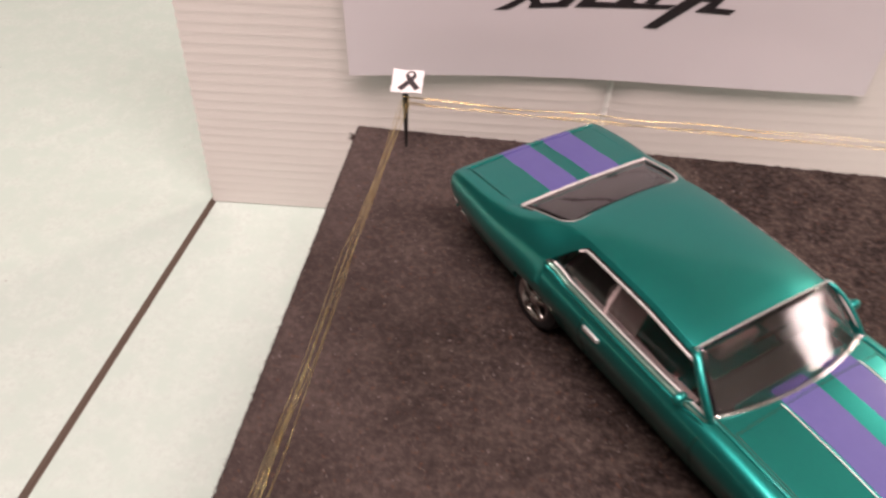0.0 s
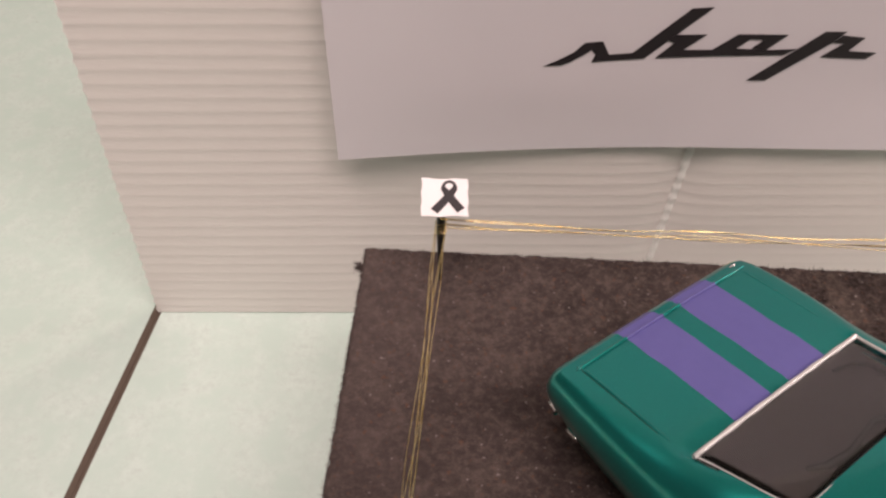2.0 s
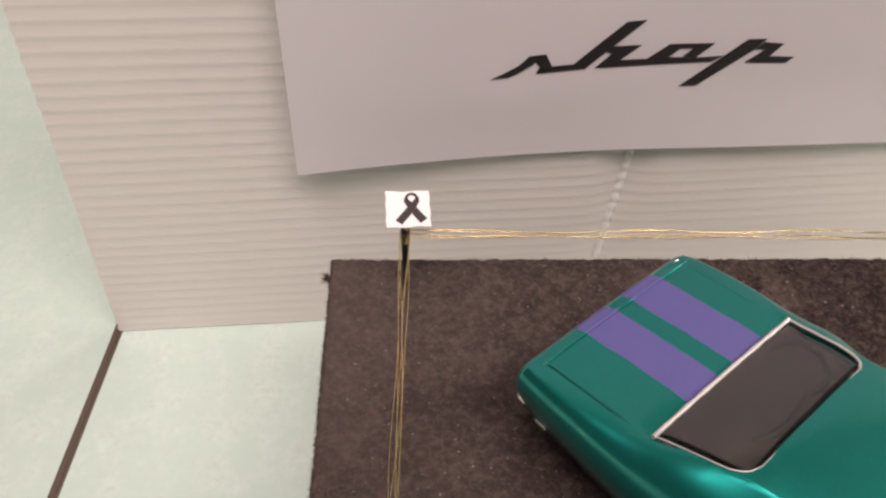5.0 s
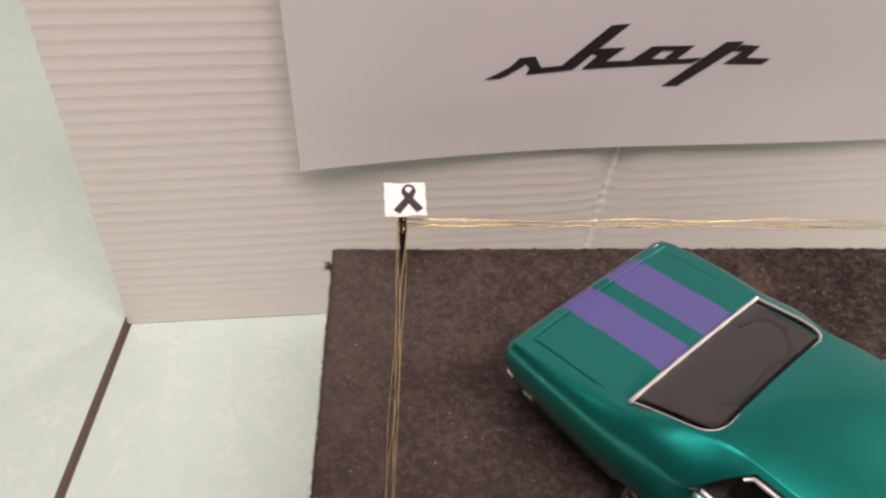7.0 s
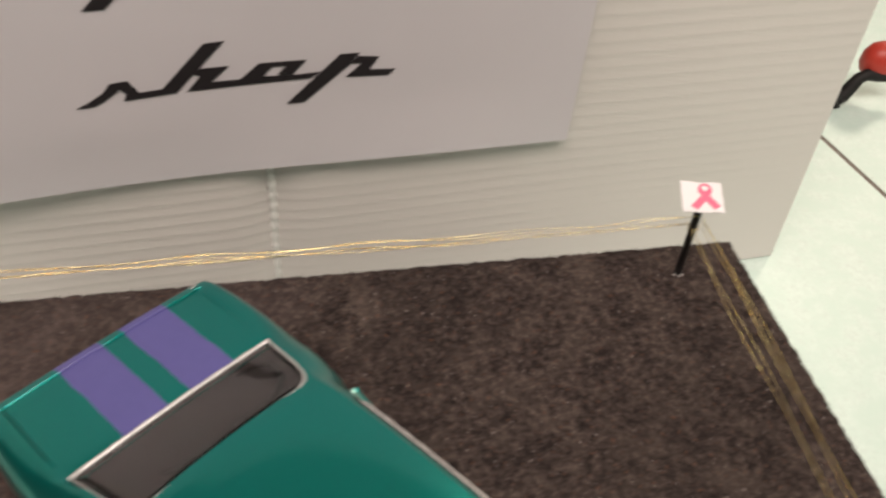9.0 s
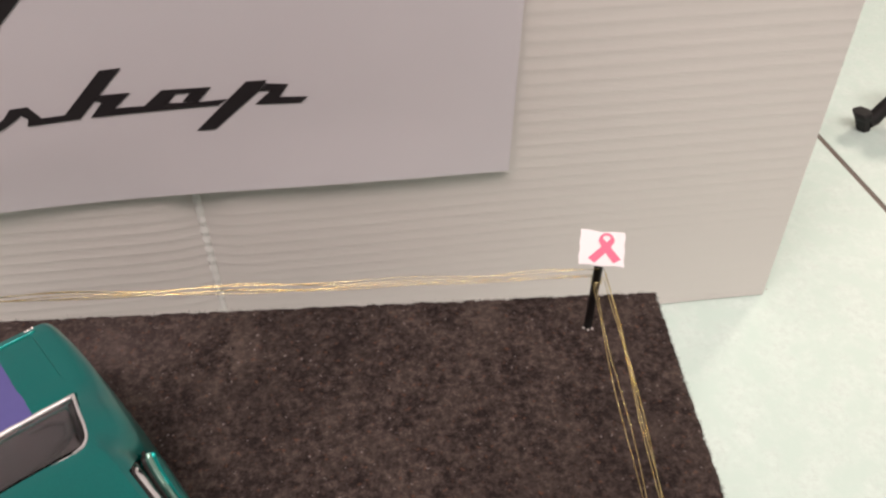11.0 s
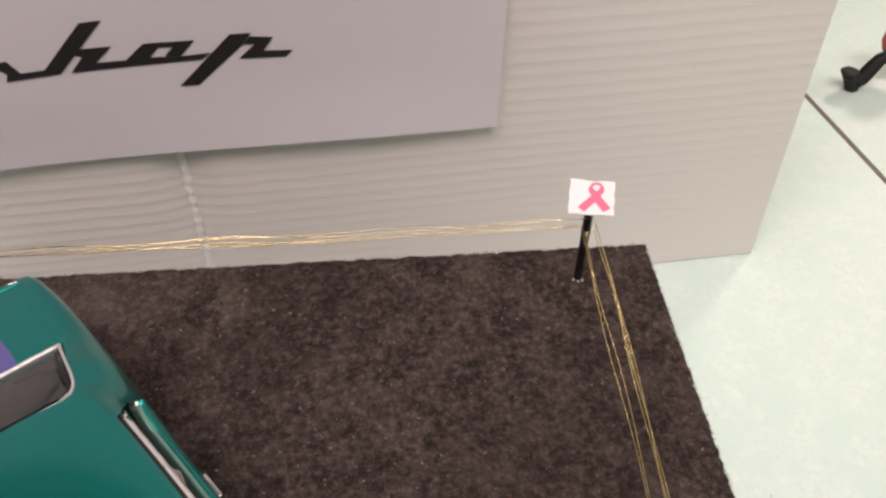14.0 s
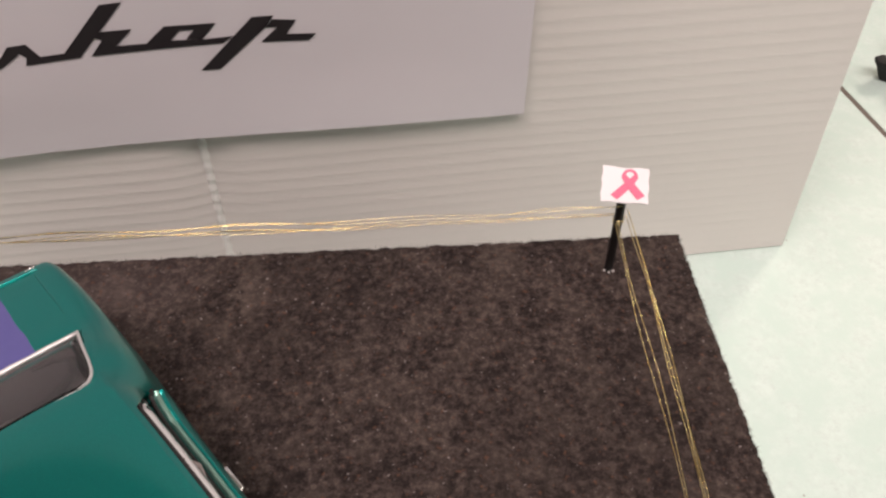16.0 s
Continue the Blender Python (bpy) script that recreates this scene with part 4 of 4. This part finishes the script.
part("dashboard", box(bmesh.new(), 87 * mm, 98.5 * mm, -28.2 * mm, 28.2 * mm, 27 * mm, 36.2 * mm, 0.002, 3), M_TRIM, car, "black dashboard")
bm = bmesh.new()
ring = [(0.0072 * math.cos(a), 0.0072 * math.sin(a), 0) for a in np.linspace(0, 2 * math.pi, 25)]
tube(bm, ring, 0.0005, 6, False)
tube(bm, [(-0.007, 0, 0), (0.007, 0, 0)], 0.0005, 6)
tube(bm, [(0, 0, 0), (0, 0, -0.010)], 0.0007, 6)
part("steering_wheel", bm, M_TRIM, car, "black steering wheel").matrix_local = pose(82 * mm, 14 * mm, 34 * mm, 0, -65, 0)
part("inner_wing", box(bmesh.new(), 4 * mm, 150 * mm, -24 * mm, 24 * mm, 7.6 * mm, 12 * mm), M_CHASSIS, car, "black chassis pan")


def ease(x, lo, hi):
    q = min(1.0, max(0.0, (x - lo) / (hi - lo)))
    return q * q * (3 - 2 * q)


# the cabin's top is shifted sideways to fit the camera's view
for ob in car.children:
    if ob.type == "MESH" and not ob.name.startswith(("headlight", "steering_wheel")):
        for v in ob.data.vertices:
            x, y, z = v.co / mm
            up = ease(z, 39.0, 50.0) * ease(x, 17.0, 31.0)
            v.co.y += mm * up * (1.6 * ease(y, 4.0, 24.0) + 1.0 * ease(-y, 4.0, 24.0) * (1 - ease(x, 62.0, 84.0)))


# ---- posts with ribbon cards, and the gold threads ----
def ribbon(parent, material, label):
    """An awareness ribbon, printed flat: a loop whose two tails cross. x across and y up the card, in millimetres."""
    def band(pts, w):
        bm = bmesh.new()
        rows = []
        for i, p in enumerate(pts):
            a, b = Vector(pts[max(i - 1, 0)]), Vector(pts[min(i + 1, len(pts) - 1)])
            d = (b - a).normalized()
            n = Vector((-d.y, d.x))
            q, h = Vector(p), w[i] / 2
            rows.append([((q + n * h).x * mm, (q + n * h).y * mm, 0.00040), ((q - n * h).x * mm, (q - n * h).y * mm, 0.00040)])
        grid(bm, rows)
        bmesh.ops.recalc_face_normals(bm, faces=bm.faces[:])
        if bm.faces[:][0].normal.z < 0:
            bmesh.ops.reverse_faces(bm, faces=bm.faces[:])
        return bm

    arc = [(1.3 + 1.75 * math.cos(a), 3.7 + 1.85 * math.sin(a)) for a in np.linspace(-0.75, math.pi + 0.75, 18)]
    part("ribbon_loop", band(arc, [1.9] * 2 + [1.5, 1.2] + [0.95] * 10 + [1.2, 1.5] + [1.9] * 2), material, parent, label, False)
    part("ribbon_tail", band([(2.6, 2.5), (1.9, 1.3), (-0.6, -1.9), (-3.1, -4.9)], [1.8, 2.3, 2.6, 2.7]), material, parent, label, False)
    t = part("ribbon_tail", band([(0.0, 2.5), (0.7, 1.3), (2.7, -1.7), (4.9, -4.7)], [1.8, 2.3, 2.6, 2.7]), material, parent, label, False)
    for v in t.data.vertices:
        v.co.z += 0.00006


def sign_post(x, y, foot, card, ribbon_material, ribbon_label, label, specks=()):
    t = thing("sign_post", label, "sign", pose(x, y, 0), group="corner posts with cards")
    bm = bmesh.new()
    tube(bm, [(0, 0, -0.002), (0, 0, 0.010), (0, 0, 0.030), (0, 0, 0.0345)], [foot, 0.0006 + 0.55 * foot, 0.0015, 0.0015], 10)
    part("post", bm, M_POST, t, "black round post")
    for a in specks:
        bm = bmesh.new()
        bmesh.ops.create_icosphere(bm, subdivisions=2, radius=0.0005)
        for v in bm.verts:
            v.co = Vector((v.co.x + 0.0018 * math.cos(a), v.co.y + 0.0018 * math.sin(a), v.co.z * 0.6 + 0.0004))
        part("glue_drop", bm, M_GLUE, t, "dried glue at the foot")
    c = new("card")
    c.parent = t
    c.matrix_local = card
    bm = bmesh.new()
    n = 8
    top = [[((-7.0 + 14.0 * j / n + 0.16 * math.sin(i * 1.9 + x * 300)) * mm, (-6.6 + 13.2 * i / n + 0.18 * math.sin(j * 1.3 + x * 500)) * mm,
             0.00025 + 0.0002 * (2 * j / n - 1) ** 2 * (i / n) + 0.0009 * max(0, (i + n - j) / n - 1.45)) for j in range(n + 1)] for i in range(n + 1)]
    grid(bm, top)
    grid(bm, [[(a, b, z - 0.0003) for a, b, z in r[::-1]] for r in top])
    part("card_face", bm, M_CARD, c, "white printed card")
    ribbon(c, ribbon_material, ribbon_label)
    return t


POST_A, POST_B = (0.0263, -0.0137), (0.2761, -0.0150)
sign_post(*POST_A, 0.0006, pose(0.0010, 0.0008, 0.0352, 17, -2, 2), M_RIBBON_BLACK, "printed black ribbon", "black post with a white card showing a black ribbon")
sign_post(*POST_B, 0.00140, pose(0.0005, 0.0015, 0.0358, 12, -4, -14), M_RIBBON_PINK, "printed pink ribbon", "black post with a white card showing a pink ribbon", (3.6, 4.6, 5.5))


def threads(a, b, zs, offsets, seed, radius, label, bundles=False):
    """Strands between two posts; offsets: how far each runs beside the line, in millimetres."""
    t = thing("gold_thread", label, "thread", group="gold threads between the posts")
    rng = random.Random(seed)
    count = len(offsets)
    thin = 0.45 if bundles else 0.0      # strands thinned towards their far end, in place of the fading glint
    nx, ny = a[1] - b[1], b[0] - a[0]
    L = math.hypot(nx, ny)
    for k, o in enumerate(offsets):
        z0 = zs[0] + (zs[1] - zs[0]) * (k + 0.5 * rng.random()) / count
        if bundles:      # two bundles, one above the other
            z0 = zs[k % 2] + 0.0009 * (rng.random() - 0.5)
        z1 = z0 + rng.uniform(-0.0012, 0.0012)
        p1, p2, f1, f2, am = rng.random() * 6, rng.random() * 6, rng.uniform(6, 12), rng.uniform(20, 34), rng.uniform(0.6, 1.2)
        o0, o1 = o[0] * mm, o[1] * mm
        pts = []
        for i in range(81):
            u = i / 80
            fade = min(1, u * 10, (1 - u) * 10)
            off = o0 + (o1 - o0) * min(1, u / 0.4) + am * 0.0005 * math.sin(f1 * 1.7 * u + p1) * fade + am * 0.0003 * math.sin(f2 * u + p2) * fade
            z = z0 + (z1 - z0) * u + am * fade * (0.0006 * math.sin(f1 * u + p1) + 0.0003 * math.sin(f2 * u + p2)) - 0.0012 * math.sin(math.pi * u)
            pts.append((a[0] + (b[0] - a[0]) * u + nx / L * off, a[1] + (b[1] - a[1]) * u + ny / L * off, z))
        part("strand", tube(bmesh.new(), pts, [radius * (1 - thin * max(0.0, min(1.0, (i / 80 - 0.66) / 0.06))) for i in range(81)], 6), M_GOLD, t)
    bm = bmesh.new()
    tube(bm, [(a[0] + 0.0017 * math.cos(q), a[1] + 0.0017 * math.sin(q), zs[0] + 0.0002 * q) for q in np.linspace(0, 14, 60)], 0.00012, 5)
    part("winding", bm, M_GOLD, t, "thread wound round the post")
    return t


FRONT_A, FRONT_B = (0.0200, -0.2915), (0.2752, -0.2915)
threads(POST_A, POST_B, (0.0240, 0.0290), ((1.6, 1.2), (-1.4, -1.5), (0.8, 1.4), (-1.7, -1.3), (-0.6, 1.1)), 3, 0.00015, "gold metallic threads strung along the back of the board", True)
threads(POST_A, FRONT_A, (0.0215, 0.0285), ((-1.7, 1.0), (1.5, -0.5), (-1.2, -1.5), (1.4, 0.8), (-1.6, 0.2), (1.7, -1.2)), 8, 0.000105, "gold metallic threads strung along the side of the board")
threads(POST_B, FRONT_B, (0.0215, 0.0285), ((-0.9, -3.6), (-0.5, -3.0), (2.3, 0.3), (2.8, 0.9), (2.0, 0.5)), 12, 0.00012, "gold metallic threads strung along the other side of the board")
for p in (FRONT_A, FRONT_B):
    t = thing("corner_post", "plain black post at the front of the board", "post", pose(*p, 0), group="corner posts")
    part("post", tube(bmesh.new(), [(0, 0, -0.002), (0, 0, 0.0345)], 0.0015, 10), M_POST, t)

# ---- a small black and red thing on the next table ----
toy = thing("toy_stand", "small black jointed stand leg with a red body on the table", "stand", pose(0.5325, 0.2525, TABLE))
M_LEG = plain("matte_black_plastic", (0.006, 0.005, 0.005), 0.7, grain=0.3, scale=500)
bm = bmesh.new()
rings = [[(0.92 * r * math.cos(a) + 0.0030 - 0.38 * z, 0.92 * r * math.sin(a), z) for a in np.linspace(0.3, 0.3 + 2 * math.pi, 7)[:-1]]
         for r, z in ((0.0046, 0.0), (0.0056, 0.0010), (0.0060, 0.0065), (0.0064, 0.0095), (0.0076, 0.0115), (0.0077, 0.0140), (0.0068, 0.0156), (0.0030, 0.0160))]
vs = grid(bm, rings, close_v=True)
bm.faces.new(vs[0][::-1])
bm.faces.new(vs[-1])
bmesh.ops.recalc_face_normals(bm, faces=bm.faces[:])
bmesh.ops.bevel(bm, geom=bm.edges[:], offset=0.0004, segments=1, affect="EDGES")
part("foot", bm, M_LEG, toy, "blunt six-sided black foot", False)
leg_line = [(0.004, 0.000, 0.0060), (0.008, 0.001, 0.0080), (0.0125, 0.002, 0.0150), (0.017, 0.003, 0.0215), (0.023, 0.003, 0.0245), (0.032, 0.003, 0.0235), (0.052, 0.004, 0.0220)]
part("leg", tube(bmesh.new(), leg_line, [0.0048, 0.0052, 0.0050, 0.0046, 0.0046, 0.0050, 0.0052], 12), M_LEG, toy, "black curved leg")
bm = bmesh.new()
rings = []
for r, z in ((0.0, 0.0), (0.007, 0.0006), (0.0110, 0.004), (0.0128, 0.010), (0.0122, 0.017), (0.0095, 0.0225), (0.0050, 0.0258), (0.0, 0.0268)):
    rings.append([(0.0348 + max(r, 1e-5) * 1.15 * math.cos(a), 0.011 + max(r, 1e-5) * math.sin(a), 0.0190 + z) for a in np.linspace(0, 2 * math.pi, 25)[:-1]])
grid(bm, rings, close_v=True)
bmesh.ops.recalc_face_normals(bm, faces=bm.faces[:])
part("red_body", bm, M_RED, toy, "red rounded shell")
